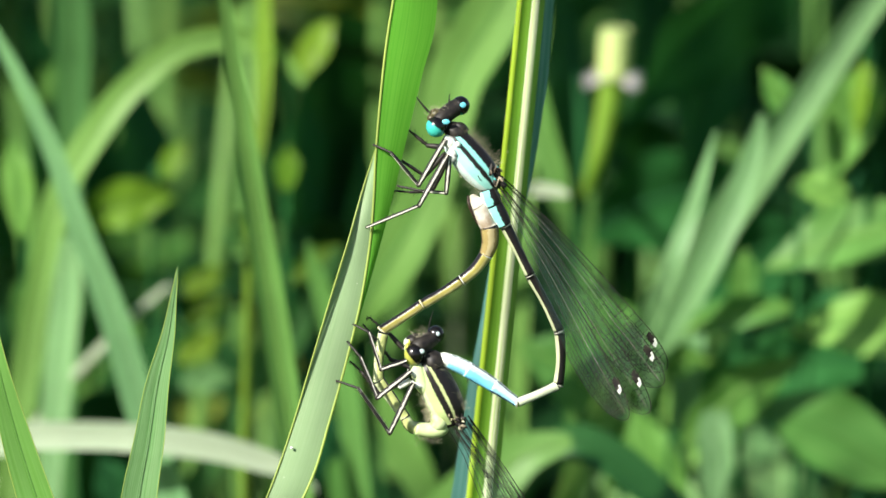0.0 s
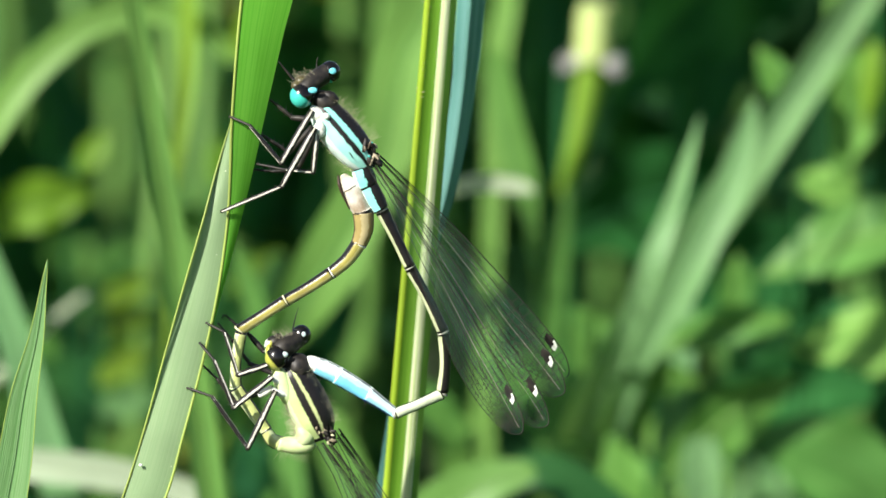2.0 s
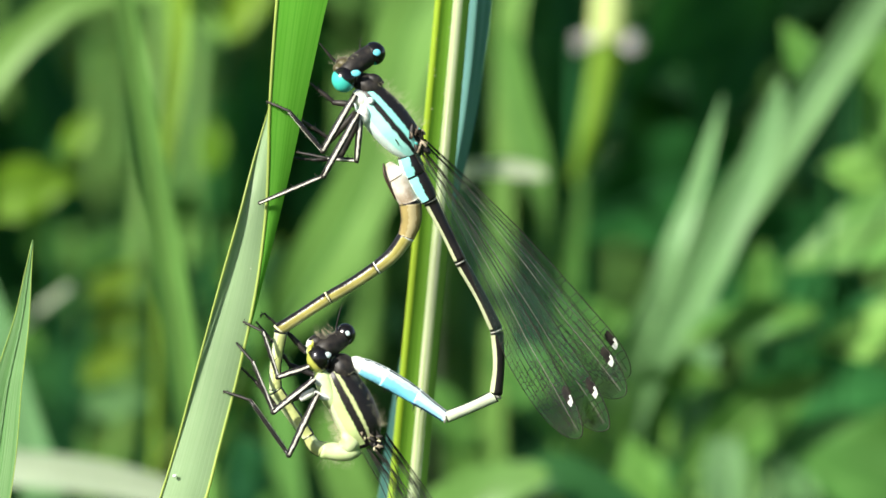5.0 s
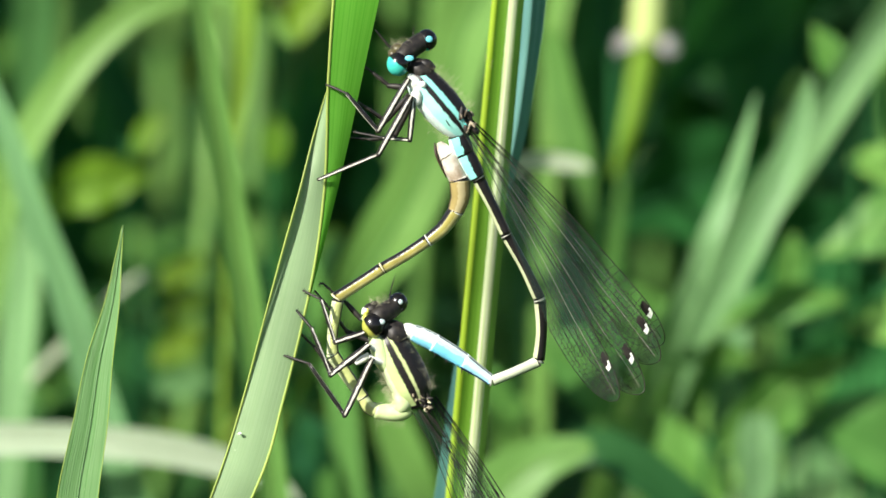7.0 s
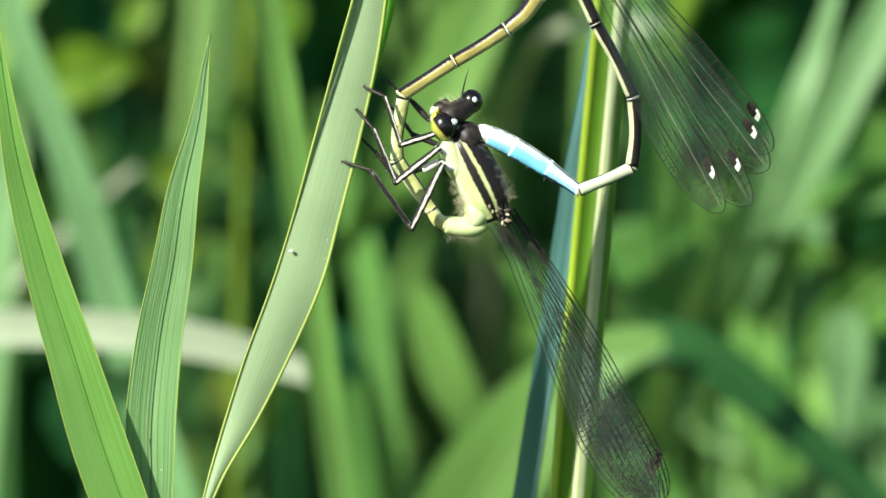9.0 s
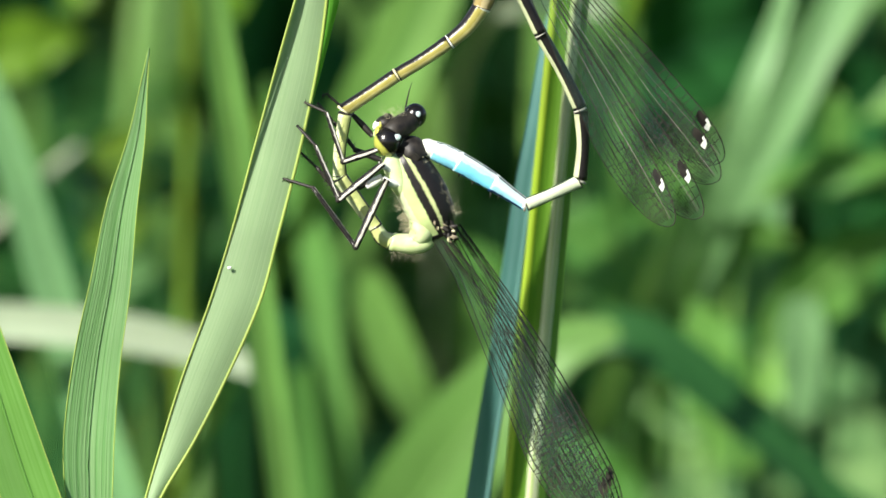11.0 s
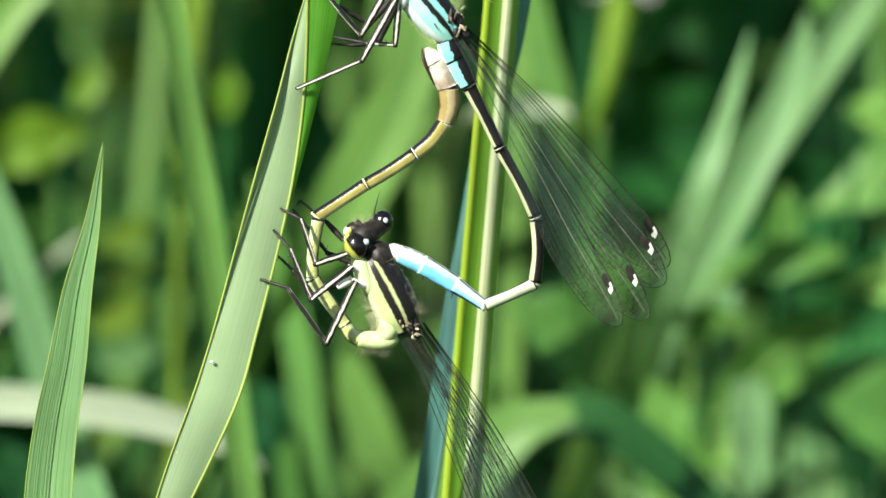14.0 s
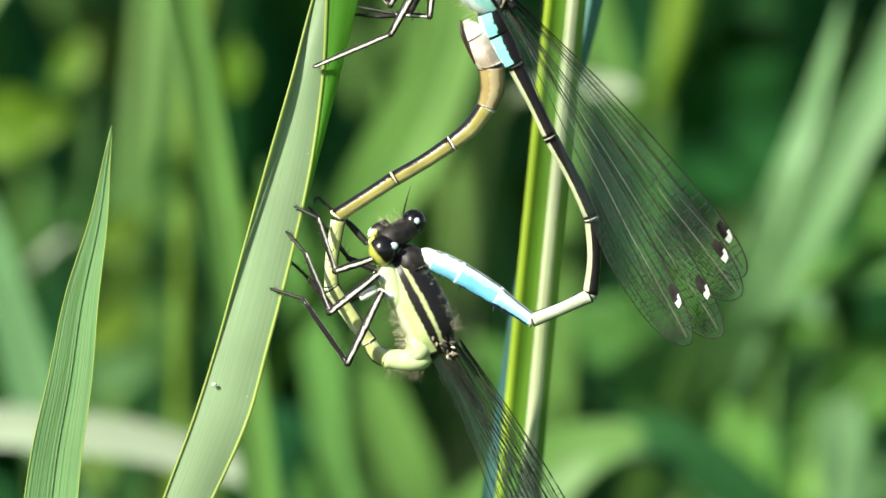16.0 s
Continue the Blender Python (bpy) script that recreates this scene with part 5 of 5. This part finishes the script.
segment(male, [(-1.97, 0, 2.37), (-1.1, 0, 0.63), (-0.24, 0, -1.11)], [0.42, 0.33, 0.36], (0.88, 0, 0.45), SLIM, None, seg_label)
segment(male, [(-0.21, 0, -1.18), (0.9, 0, -3.17), (1.83, 0, -5.12)], [0.36, 0.33, 0.38], (0.88, 0, 0.45), SLIM, None, seg_label)
segment(male, [(1.86, 0, -5.26), (1.97, -0, -7.11), (1.8, 0, -8.92)], [0.38, 0.34, 0.38], (1, 0, 0), SLIM_SIDE, None, seg_label)
segment(male, [(1.8, -0, -8.99), (0.35, 0, -9.66), (-1.1, 0, -10.25)], [0.38, 0.33, 0.36], (0.3, 0, -0.95), SLIM_LINED, None, "slim cream abdomen segment with thin black lines")
segment(male, [(-1.14, 0, -10.22), (-1.93, 0, -9.66), (-2.83, 0, -9.03)], [0.34, 0.40, 0.52], (-0.6, 0, -0.8), TAIL_DEEP, None, "abdomen segment, pale with black and deep blue edges")
segment(male, [(-2.8, 0, -9.03), (-3.59, 0, -8.54), (-4.69, 0, -7.88)], [0.50, 0.555, 0.58], (-0.55, 0, -0.83), TAIL_BLUE, None, "bright sky-blue tail segment", rings=20)
segment(male, [(-4.69, 0, -7.88), (-5.45, 0, -7.5), (-6.02, 0, -7.26)], [0.575, 0.57, 0.52], (-0.55, 0, -0.83), TAIL_PALE, None, "blue-white tail segment")
segment(male, [(-6.0, 0, -7.26), (-6.4, 0, -7.13), (-6.75, 0, -7.12)], [0.50, 0.48, 0.26], (-0.55, 0, -0.83), WHITE, None, "whitish tail end")
for p, w, r in (((-1.97, 0, 2.37), (0.5, 0, -0.86), 0.42), ((-0.24, 0, -1.15), (0.5, 0, -0.86), 0.37), ((1.83, 0, -5.19), (0.35, 0, -0.93), 0.39), ((1.8, -0, -8.96), (-0.5, 0, -0.8), 0.38), ((-1.14, 0, -10.25), (-0.95, 0, 0.1), 0.37)):
    ring_band(male, p, w, r * 0.97, GREY)
for p, r in (((-3.76, 0, -8.44), 0.555), ((-4.80, -0, -7.82), 0.57), ((-6.01, 0, -7.26), 0.50)):
    ring_band(male, p, (-0.86, 0, 0.5), r * 0.955, BLUE_WHITE)
bm = bmesh.new()
for x, z in ((-4.62, -8.62), (-2.95, -9.66), (-5.6, -7.98), (-3.9, -9.02), (-2.5, -9.72)):
    tube(bm, [(x, -0.2, z + 0.14), (x - 0.03, -0.25, z - 0.02), (x - 0.1, -0.25, z - 0.2)], [0.05, 0.035, 0.008], seg=5, rings=5)
part("tail_bristles", bm, BLACK, male)

for base, tip, wd, lift, seed in (((-2.48, 1.2, 5.72), (9.47, 3.5, -8.42), 3.5, 0.8, 1), ((-2.55, 0.7, 5.65), (9.22, 2.2, -9.32), 3.4, 0.5, 2),
                                  ((-2.69, -0.2, 5.5), (8.22, 0.5, -11.06), 3.1, -0.3, 3), ((-2.76, -0.6, 5.41), (6.65, -1, -11.3), 2.8, -0.6, 4)):
    wing(male, base, tip, wd, lift, seed, (0.8, 0, 0.55), True, 1.05, VEIN_GLINT)
spots = []
rnd = random.Random(8)
for k in range(150):
    f = rnd.random()
    p = np.array((-4.79, 0, 9.61)) * (1 - f) + np.array((-2.34, 0, 6.93)) * f
    spots.append((p + np.array((-0.25, rnd.uniform(-0.5, 0.3), -0.2)), (0.75, rnd.uniform(-0.5, 0.2), 0.65)))
for k in range(90):
    f = rnd.random()
    p = np.array((-5.93, 0, 6.79)) * (1 - f) + np.array((-4, 0, 4.81)) * f
    spots.append((p + np.array((0.3, rnd.uniform(-0.8, 0), 0.2)), (-0.7, rnd.uniform(-0.5, 0.2), -0.6)))
for k in range(60):
    f = rnd.random()
    p = np.array((-7.52, 0, 10.41)) * (1 - f) + np.array((-6.14, 0, 11.04)) * f
    spots.append((p + np.array((0.1, rnd.uniform(-0.5, 0.3), -0.1)), (-0.5, rnd.uniform(-0.5, 0.2), 0.75)))
bristles(male, spots, 0.5, 9)

# the female, below, her abdomen bowed up to the male's waist
female = tagged(new("damselfly"), "lime-yellow and black female damselfly held by the male, abdomen curved up", "damselfly", "mating damselflies")
female.location = HUB


dorf = (0.89, 0, 0.45)
part("thorax", tube(bmesh.new(), [(-7.74, 0, -7.34), (-7.43, 0, -7.9), (-6.93, 0, -8.87), (-6.44, 0, -9.86), (-5.92, 0, -10.98), (-5.58, 0, -11.86)], [0.68, 1.06, 1.26, 1.32, 1.15, 0.6],
                    up=dorf, seg=48, rings=48, flat=0.85), THORAX_FEMALE, female, "lime thorax with black back and stripe")
part("pronotum", tube(bmesh.new(), [(-7.74, 0, -6.93), (-7.22, 0, -7.28), (-6.87, 0, -7.81)], [0.5, 0.85, 0.8], up=dorf, seg=24, rings=10), BLACK, female)
part("collar", tube(bmesh.new(), [(-8.59, -0.35, -7.36), (-8.31, -0.45, -7.77), (-8.04, -0.45, -8.32), (-7.76, -0.3, -9.01), (-7.48, -0.1, -9.64)], [0.22, 0.48, 0.56, 0.58, 0.4], up=dorf, seg=24, rings=24), LIME, female, "pale lime neck and chest lobe")
part("coxae", tube(tube(tube(bmesh.new(), [(-7.86, -0.7, -8.96), (-8.35, -0.9, -8.88), (-8.71, -0.9, -8.6)], [0.22, 0.19, 0.13], seg=12, rings=10), [(-8.1, -0.7, -8.35), (-8.59, -0.95, -8.02), (-8.96, -0.95, -7.84)], [0.20, 0.16, 0.11], seg=12, rings=10), [(-8.69, 0.1, -8.69), (-9.18, 0.1, -9), (-9.54, 0.1, -9.24)], [0.2, 0.24, 0.12], seg=12, rings=10), WHITE, female, "whitish leg bases")
hinge(female, (-5.45, -0.3, -11.35), (0.62, 0, -0.55), 1.5, 42, CREAM)
part("thorax_base", tube(bmesh.new(), [(-6.55, 0, -10.9), (-6.62, -0.05, -11.6), (-6.95, -0.05, -12.1)], [0.75, 0.72, 0.5], up=dorf, seg=24, rings=14), LIME, female, "pale lime underside joining the abdomen")
part("ovipositor", tube(bmesh.new(), [(-4.69, -0.2, 4.62), (-4.62, -0.5, 4.01), (-4.31, -0.4, 3.23), (-3.97, -0.2, 2.5)], [0.05, 0.09, 0.08, 0.05], seg=8, rings=14), skin("cuticle_umber", (0.05, 0.03, 0.02), 0.5), female, "dark brown egg-laying blade")

capf = Vector((0.70, -0.2, 0.62))
fhead = part("head", tube(bmesh.new(), [(-8.57, -0.45, -6.64), (-8.07, -0.3, -6.19), (-7.6, 0, -5.93), (-7.15, 0.3, -5.68), (-6.77, 0.45, -5.53)], [0.5, 0.64, 0.62, 0.56, 0.45],
                          up=(0.6, 0, 0.75), seg=24, rings=20), BLACK, female, "black head")
eye(fhead, (-8.45, -0.6, -6.73), (0.72, 0.72, 0.80), tuple(capf), -0.2, (0.36, 0.38, 0.07), "glossy eye, black above and lime below")
eye(fhead, (-6.93, 0.45, -5.46), (0.61, 0.61, 0.65), tuple(capf), -0.7, (0.40, 0.42, 0.06))
part("eye_spot", ball(bmesh.new(), (-7.93, -1.05, -6.45), (0.21, 0.10, 0.18)), SPOT_PALE, fhead, "pale blue spot behind the eye")
part("eye_spot", ball(bmesh.new(), (-6.78, -0.12, -5.32), (0.14, 0.07, 0.16)), SPOT_PALE, fhead)
bm = ball(ball(bmesh.new(), (-8.56, -0.1, -5.8), (0.5, 0.5, 0.42)), (-8.38, 0, -5.58), (0.3, 0.3, 0.3))
part("face", bm, [BLACK], fhead)
part("mouth", ball(ball(bmesh.new(), (-8.93, -0.45, -6.3), (0.18, 0.35, 0.4)), (-8.8, -0.4, -5.85), (0.12, 0.18, 0.22)), EYE_LIME, fhead, "lime mouth edge")
part("labrum", ball(ball(bmesh.new(), (-8.84, 0.1, -6.06), (0.26, 0.5, 0.34)), (-8.96, -0.1, -6.38), (0.22, 0.36, 0.26)), LIME, fhead, "pale lime upper lip")
for dy in (-0.35, 0.05, 0.45):
    part("mandible", tube(bmesh.new(), [tuple(np.array((-8.73, 0, -5.81)) + (0, dy, 0)), tuple(np.array((-8.99, 0, -5.87)) + (0, dy, 0)), tuple(np.array((-9.14, 0, -6.1)) + (0, dy * 0.8, 0))], [0.14, 0.16, 0.08], seg=10, rings=8), WHITE, fhead, "whitish mouthpart")
part("antenna", tube(bmesh.new(), [(-7.48, 0, -5.12), (-7.3, 0, -4.3), (-7.1, 0, -3.62)], [0.05, 0.035, 0.012], seg=6, rings=10), BLACK, fhead)

leg(female, [(-9.02, -1.1, -7.11), (-10.82, -1.4, -7.68), (-11.68, -0.9, -5.1), (-12.8, -0.2, -4.63)], 0.17, True, 8, 11)
leg(female, [(-8.7, -1.2, -7.83), (-11.09, -1.6, -9.7), (-12.29, -1, -6.84), (-13.21, -0.2, -5.88)], 0.18, True, 9, 12)
leg(female, [(-8.5, -1.2, -8.68), (-10.2, -1.5, -12.23), (-12.42, -0.9, -9.11), (-13.97, -0.1, -8.7)], 0.18, True, 9, 13)
leg(female, [(-9.19, 0.5, -6.54), (-10.11, 0.8, -5.55), (-10.92, 0.9, -4.91), (-11.61, 0.9, -4.3), (-11.85, 0.9, -4.38)], 0.15, False, 5, 14)
leg(female, [(-8.66, 0.6, -7.88), (-10.11, 0.9, -7.32), (-11.21, 0.9, -5.85), (-12.08, 0.9, -4.79)], 0.15, False, 6, 15)
leg(female, [(-8.67, 0.6, -8.76), (-10.99, 1, -9.67), (-12.15, 0.9, -8.25), (-12.99, 0.9, -7.45)], 0.16, False, 7, 16)

yellow = "yellow-green abdomen segment with black edges"
out_up = lambda x, z: (x, 0, z)
segment(female, [(-6.1, 0, -12.05), (-6.5, 0, -12.22), (-7.23, 0, -12.28), (-8.34, 0, -12.14)], [0.28, 0.48, 0.54, 0.47], (0, 0, -1), LIME, None, "swollen pale lime first segment")
segment(female, [(-8.31, 0, -12.14), (-8.75, 0, -11.9), (-9.09, 0, -11.37)], [0.48, 0.42, 0.36], (-0.7, 0, -0.7), YELLOWISH, None, yellow)
segment(female, [(-9.06, 0, -11.37), (-10.05, 0, -9.99), (-10.97, 0, -8.67)], [0.38, 0.40, 0.42], (0.85, 0, 0.5), YELLOWISH, None, yellow)
segment(female, [(-10.97, 0, -8.64), (-10.97, 0, -7.21), (-10.65, 0, -5.22)], [0.38, 0.34, 0.38], (1, 0, 0), YELLOWISH, None, yellow)
gold = "olive-gold abdomen segment with a black back"
segment(female, [(-10.77, 0, -5.12), (-9.39, 0, -4.22), (-7.9, 0, -3.24)], [0.38, 0.36, 0.38], (-0.5, 0, 0.85), GOLD, None, gold)
segment(female, [(-7.87, 0, -3.24), (-6.45, 0, -2.4), (-5.11, 0, -1.5)], [0.38, 0.37, 0.40], (-0.5, 0, 0.85), GOLD, None, gold)
segment(female, [(-5.07, 0, -1.5), (-4.14, 0, -0.7), (-3.38, 0, 0.35)], [0.40, 0.44, 0.48], (-0.7, 0, 0.7), GOLD, None, gold)
segment(female, [(-3.38, 0, 0.31), (-3.1, 0, 1.25), (-3.14, 0, 2.33)], [0.50, 0.60, 0.66], (-1, 0, 0.2), GOLD_WIDE, None, "broad gold and beige segment")
segment(female, [(-3.17, 0, 2.33), (-3.55, 0, 3.1), (-3.93, 0, 3.87)], [0.60, 0.66, 0.58], (-0.9, 0, -0.3), BLOTCHED, None, "whitish blotched tail segment")
segment(female, [(-3.97, -0.1, 3.85), (-4.24, -0.1, 4.3), (-4.41, -0.1, 4.65)], [0.56, 0.42, 0.16], (-0.9, 0, -0.3), BLOTCHED, None, "beige tail tip gripping the waist")
for p, w, r, m in (((-10.73, -0, -5.09), (0.6, 0, 0.8), 0.40, CREAM), ((-7.9, 0, -3.24), (0.84, 0, 0.54), 0.40, CREAM), ((-5.07, 0, -1.5), (0.84, 0, 0.54), 0.42, WHITE), ((-3.38, 0, 0.31), (0.5, 0, 0.86), 0.50, WHITE),
                   ((-3.17, 0, 2.33), (-0.3, 0, 0.95), 0.66, BLACK), ((-10.97, 0, -8.64), (-0.3, 0, 0.95), 0.40, LIME)):
    ring_band(female, p, w, r, m)

for base, tip, wd, lift, seed in (((-4.78, 1, -11.44), (3.74, 2.2, -27.3), 3.6, 0.5, 21), ((-4.95, 0.5, -11.57), (3.62, 1.2, -27.42), 3.4, 0.3, 22),
                                  ((-5.49, -0.3, -11.91), (3.42, 0.4, -27.62), 3.5, -0.3, 23), ((-5.75, -0.6, -12.09), (3.2, -0.5, -27.8), 3.4, -0.5, 24)):
    wing(female, base, tip, wd, lift, seed, (0.85, 0, 0.5), False, 1.12)
spots = []
rnd = random.Random(18)
for k in range(420):
    f = rnd.random()
    p = np.array((-6.99, 0, -7.37)) * (1 - f) + np.array((-4.73, 0, -10.69)) * f
    spots.append((p + np.array((-0.2, rnd.uniform(-0.7, 0.4), -0.1)), (0.85, rnd.uniform(-0.5, 0.2), 0.4)))
for k in range(260):
    f = rnd.random()
    p = np.array((-8.04, 0, -9.56)) * (1 - f) + np.array((-7.18, 0, -11.91)) * f
    spots.append((p + np.array((0.25, rnd.uniform(-0.8, 0), 0)), (-0.85, rnd.uniform(-0.5, 0.2), -0.2)))
hairs = []
for k in range(70):
    f = rnd.random()
    p = np.array((-8.67, 0, -5.61)) * (1 - f) + np.array((-7.51, 0, -5.23)) * f
    hairs.append((p + np.array((0.1, rnd.uniform(-0.4, 0.2), -0.1)), (-0.4, rnd.uniform(-0.5, 0.2), 0.8)))
for k in range(90):
    f = rnd.random()
    p = np.array((-8.4, 0, -12.73)) * (1 - f) + np.array((-6.36, 0, -12.85)) * f
    spots.append((p + np.array((0, rnd.uniform(-0.4, 0.2), 0.15)), (-0.1, rnd.uniform(-0.5, 0.2), -0.9)))
bristles(female, spots, 0.5, 19)
bristles(fhead, hairs, 0.55, 20)
NECK = Vector((-8.06, 0, -6.99)) * MM
NECK_AXIS = Vector((-0.38, 0, 0.93))



# ---- motion of the swaying things: seconds, shift across and up in mm, lean in degrees ----
PAIR_ROWS = [
    (0, 1.49, -0.14, 0.20),
    (0.5, 3.46, -0.10, -0.26),
    (1, 4.23, -0.13, 0.05),
    (1.5, 3.31, -0.05, 0.02),
    (2, -1.33, -0.02, 0.24),
    (2.5, -0.80, 0.04, -0.57),
    (3, 0.00, 0.00, -0.00),
    (3.2, 0.59, -0.10, -0.00),
    (3.9, 0.83, -0.15, -0.03),
    (4.6, 1.29, -0.24, -0.08),
    (5.3, 1.54, -0.29, -0.11),
    (5.5, 2.16, 0.00, -0.11),
    (6, -0.69, -0.02, -0.09),
    (6.5, -1.10, -0.06, 0.54),
    (7, 0.61, -0.01, 0.19),
    (7.5, -2.27, 0.03, -0.10),
    (8, -1.53, -0.08, 0.84),
    (8.5, 0.06, -0.17, -0.26),
    (9, -1.51, -0.67, 0.36),
    (9.5, 0.27, -0.86, -0.57),
    (9.7, -0.32, -0.71, -0.57),
    (10.4, -0.90, -0.41, -0.50),
    (11.1, -1.98, 0.14, -0.38),
    (11.8, -2.56, 0.43, -0.31),
    (12, -0.15, -0.23, -0.31),
    (12.5, -0.34, -0.40, 0.36),
    (13, 0.54, -0.16, -0.49),
    (13.5, -0.89, -0.14, 0.05),
    (14, 0.20, -0.17, -0.03),
    (14.5, -0.29, -0.28, 0.12),
    (15, -0.59, -0.38, 0.22),
    (15.5, 0.09, -0.36, -0.15),
    (16, -1.24, -0.62, 0.33),
]
LEAF_ROWS = [
    (0, 1.40, -0.44, 1.33),
    (0.5, 3.35, -0.51, 1.26),
    (1, 4.12, -0.44, 0.80),
    (1.5, 3.17, -0.49, 1.08),
    (2, -1.34, -0.05, 0.39),
    (2.5, -0.79, 0.02, -0.29),
    (3, 0.00, 0.00, -0.00),
    (3.2, 0.59, -0.10, -0.00),
    (3.9, 0.82, -0.19, 0.01),
    (4.6, 1.26, -0.35, 0.01),
    (5.3, 1.50, -0.43, 0.02),
    (5.5, 2.12, -0.14, 0.02),
    (6, -0.66, 0.08, -0.37),
    (6.5, -1.07, 0.03, 0.18),
    (7, 0.62, 0.04, -0.16),
    (7.5, -2.17, 0.38, -1.04),
    (8, -1.48, 0.11, -0.05),
    (8.5, 0.08, -0.16, -0.58),
    (9, -1.48, -0.65, 0.10),
    (9.5, 0.26, -1.05, 0.32),
    (9.7, -0.33, -0.90, 0.32),
    (10.4, -0.90, -0.54, 0.20),
    (11.1, -1.96, 0.14, -0.01),
    (11.8, -2.53, 0.50, -0.13),
    (12, -0.12, -0.16, -0.13),
    (12.5, -0.32, -0.43, 0.24),
    (13, 0.57, -0.12, -0.65),
    (13.5, -0.80, 0.08, -0.36),
    (14, 0.24, -0.14, 0.07),
    (14.5, -0.25, -0.21, 0.07),
    (15, -0.55, -0.36, 0.41),
    (15.5, 0.10, -0.41, 0.23),
    (16, -1.19, -0.56, 0.36),
]
SIDE_ROWS = [
    (0, 0.09, -0.10, -0.00),
    (0.5, -0.11, 0.18, -0.00),
    (1, -0.48, 0.54, -0.00),
    (1.5, -0.35, 0.29, -0.00),
    (2, -0.10, -0.17, -0.00),
    (2.5, -1.04, -0.07, -0.00),
    (3, 0.00, 0.00, -0.00),
    (5.5, 0.27, 0.36, -0.00),
    (6, 0.34, -0.31, -0.00),
    (6.5, -0.21, -0.14, -0.00),
    (7, 0.48, -0.06, -0.00),
    (7.5, 0.15, -0.70, -0.00),
    (8, 0.63, -0.75, -0.00),
    (8.5, 0.65, -0.88, -0.00),
    (9, 1.18, -1.80, -0.00),
    (9.5, 1.38, -2.16, -0.00),
    (12, 0.80, -0.78, -0.00),
    (12.5, 1.23, -1.18, -0.00),
    (13, 0.45, -0.52, -0.00),
    (13.5, 1.12, -0.74, -0.00),
    (14, 1.08, -0.47, -0.00),
    (14.5, 0.82, -0.55, -0.00),
    (15, 0.76, -0.41, -0.00),
    (15.5, 0.49, -0.25, -0.00),
    (16, 0.76, -0.68, -0.00),
]
LOW_ROWS = [
    (0, -2.30, -0.10, -0.00),
    (1, -2.60, 0.30, -0.00),
    (2, -2.40, -0.10, -0.00),
    (3, -2.00, 0.00, -0.00),
    (6, -1.20, -0.20, -0.00),
    (8, -0.40, -0.80, -0.00),
    (9, 1.10, -1.80, -0.00),
    (9.5, 1.38, -2.16, -0.00),
    (12, -0.90, -0.90, -0.00),
    (13, -1.20, -0.80, -0.00),
    (16, -1.20, -0.60, -0.00),
]
REED_ROWS = [
    (0, 0.97, 0.00, 1.62),
    (0.5, 0.81, 0.00, 1.67),
    (1, 0.73, 0.00, 1.69),
    (1.5, 0.38, 0.00, 1.34),
    (2, 0.21, 0.00, 0.63),
    (2.5, -0.47, 0.00, 0.23),
    (3, 0.20, 0.00, 0.56),
    (5.5, 0.52, 0.00, 1.17),
    (6, 0.34, 0.00, 0.67),
    (6.5, 0.22, 0.00, 1.02),
    (7, 0.48, 0.00, 1.07),
    (7.5, 0.16, 0.00, 0.85),
    (8, 0.65, 0.00, 0.91),
    (8.5, 0.33, 0.00, 0.67),
    (9, 0.91, 0.00, 1.04),
    (9.5, 1.64, 0.00, 2.34),
    (12, 0.85, 0.00, 0.85),
    (12.5, 1.17, 0.00, 0.94),
    (13, 1.11, 0.00, 0.55),
    (13.5, 1.04, 0.00, 0.16),
    (14, 0.86, 0.00, 0.62),
    (14.5, 0.69, 0.00, 1.08),
    (15, 0.70, 0.00, 1.20),
    (15.5, 0.25, 0.00, 1.31),
    (16, 0.35, 0.00, 1.43),
]


def swayed(ob, rows):
    """Rows for walk(): the shift and lean about the hub, for a thing that stands at its own base."""
    rest = ob.matrix_basis.copy()
    hub = Matrix.Translation(HUB)
    return [(t, hub @ pose(x * MM, 0, z * MM, 0, lean, 0) @ hub.inverted() @ rest) for t, x, z, lean in rows]


def motions():
    walk(male, swayed(male, PAIR_ROWS))
    walk(female, swayed(female, PAIR_ROWS))
    walk(perch, swayed(perch, LEAF_ROWS))
    walk(side_blade, swayed(side_blade, SIDE_ROWS))
    walk(low_blade, swayed(low_blade, LOW_ROWS))
    walk(reed_stalk, swayed(reed_stalk, REED_ROWS))
    # she turns her face out for a moment
    walk(fhead, [(t, Matrix.Translation(NECK) @ Matrix.Rotation(radians(a), 4, NECK_AXIS) @ Matrix.Translation(-NECK))
                 for t, a in ((0, 0), (0.5, 0), (0.75, 0), (0.95, 34), (1.05, 34), (1.2, 0), (1.5, 0), (8, 0), (16, 0))])


cam.data.dof.focus_object = male
motions()
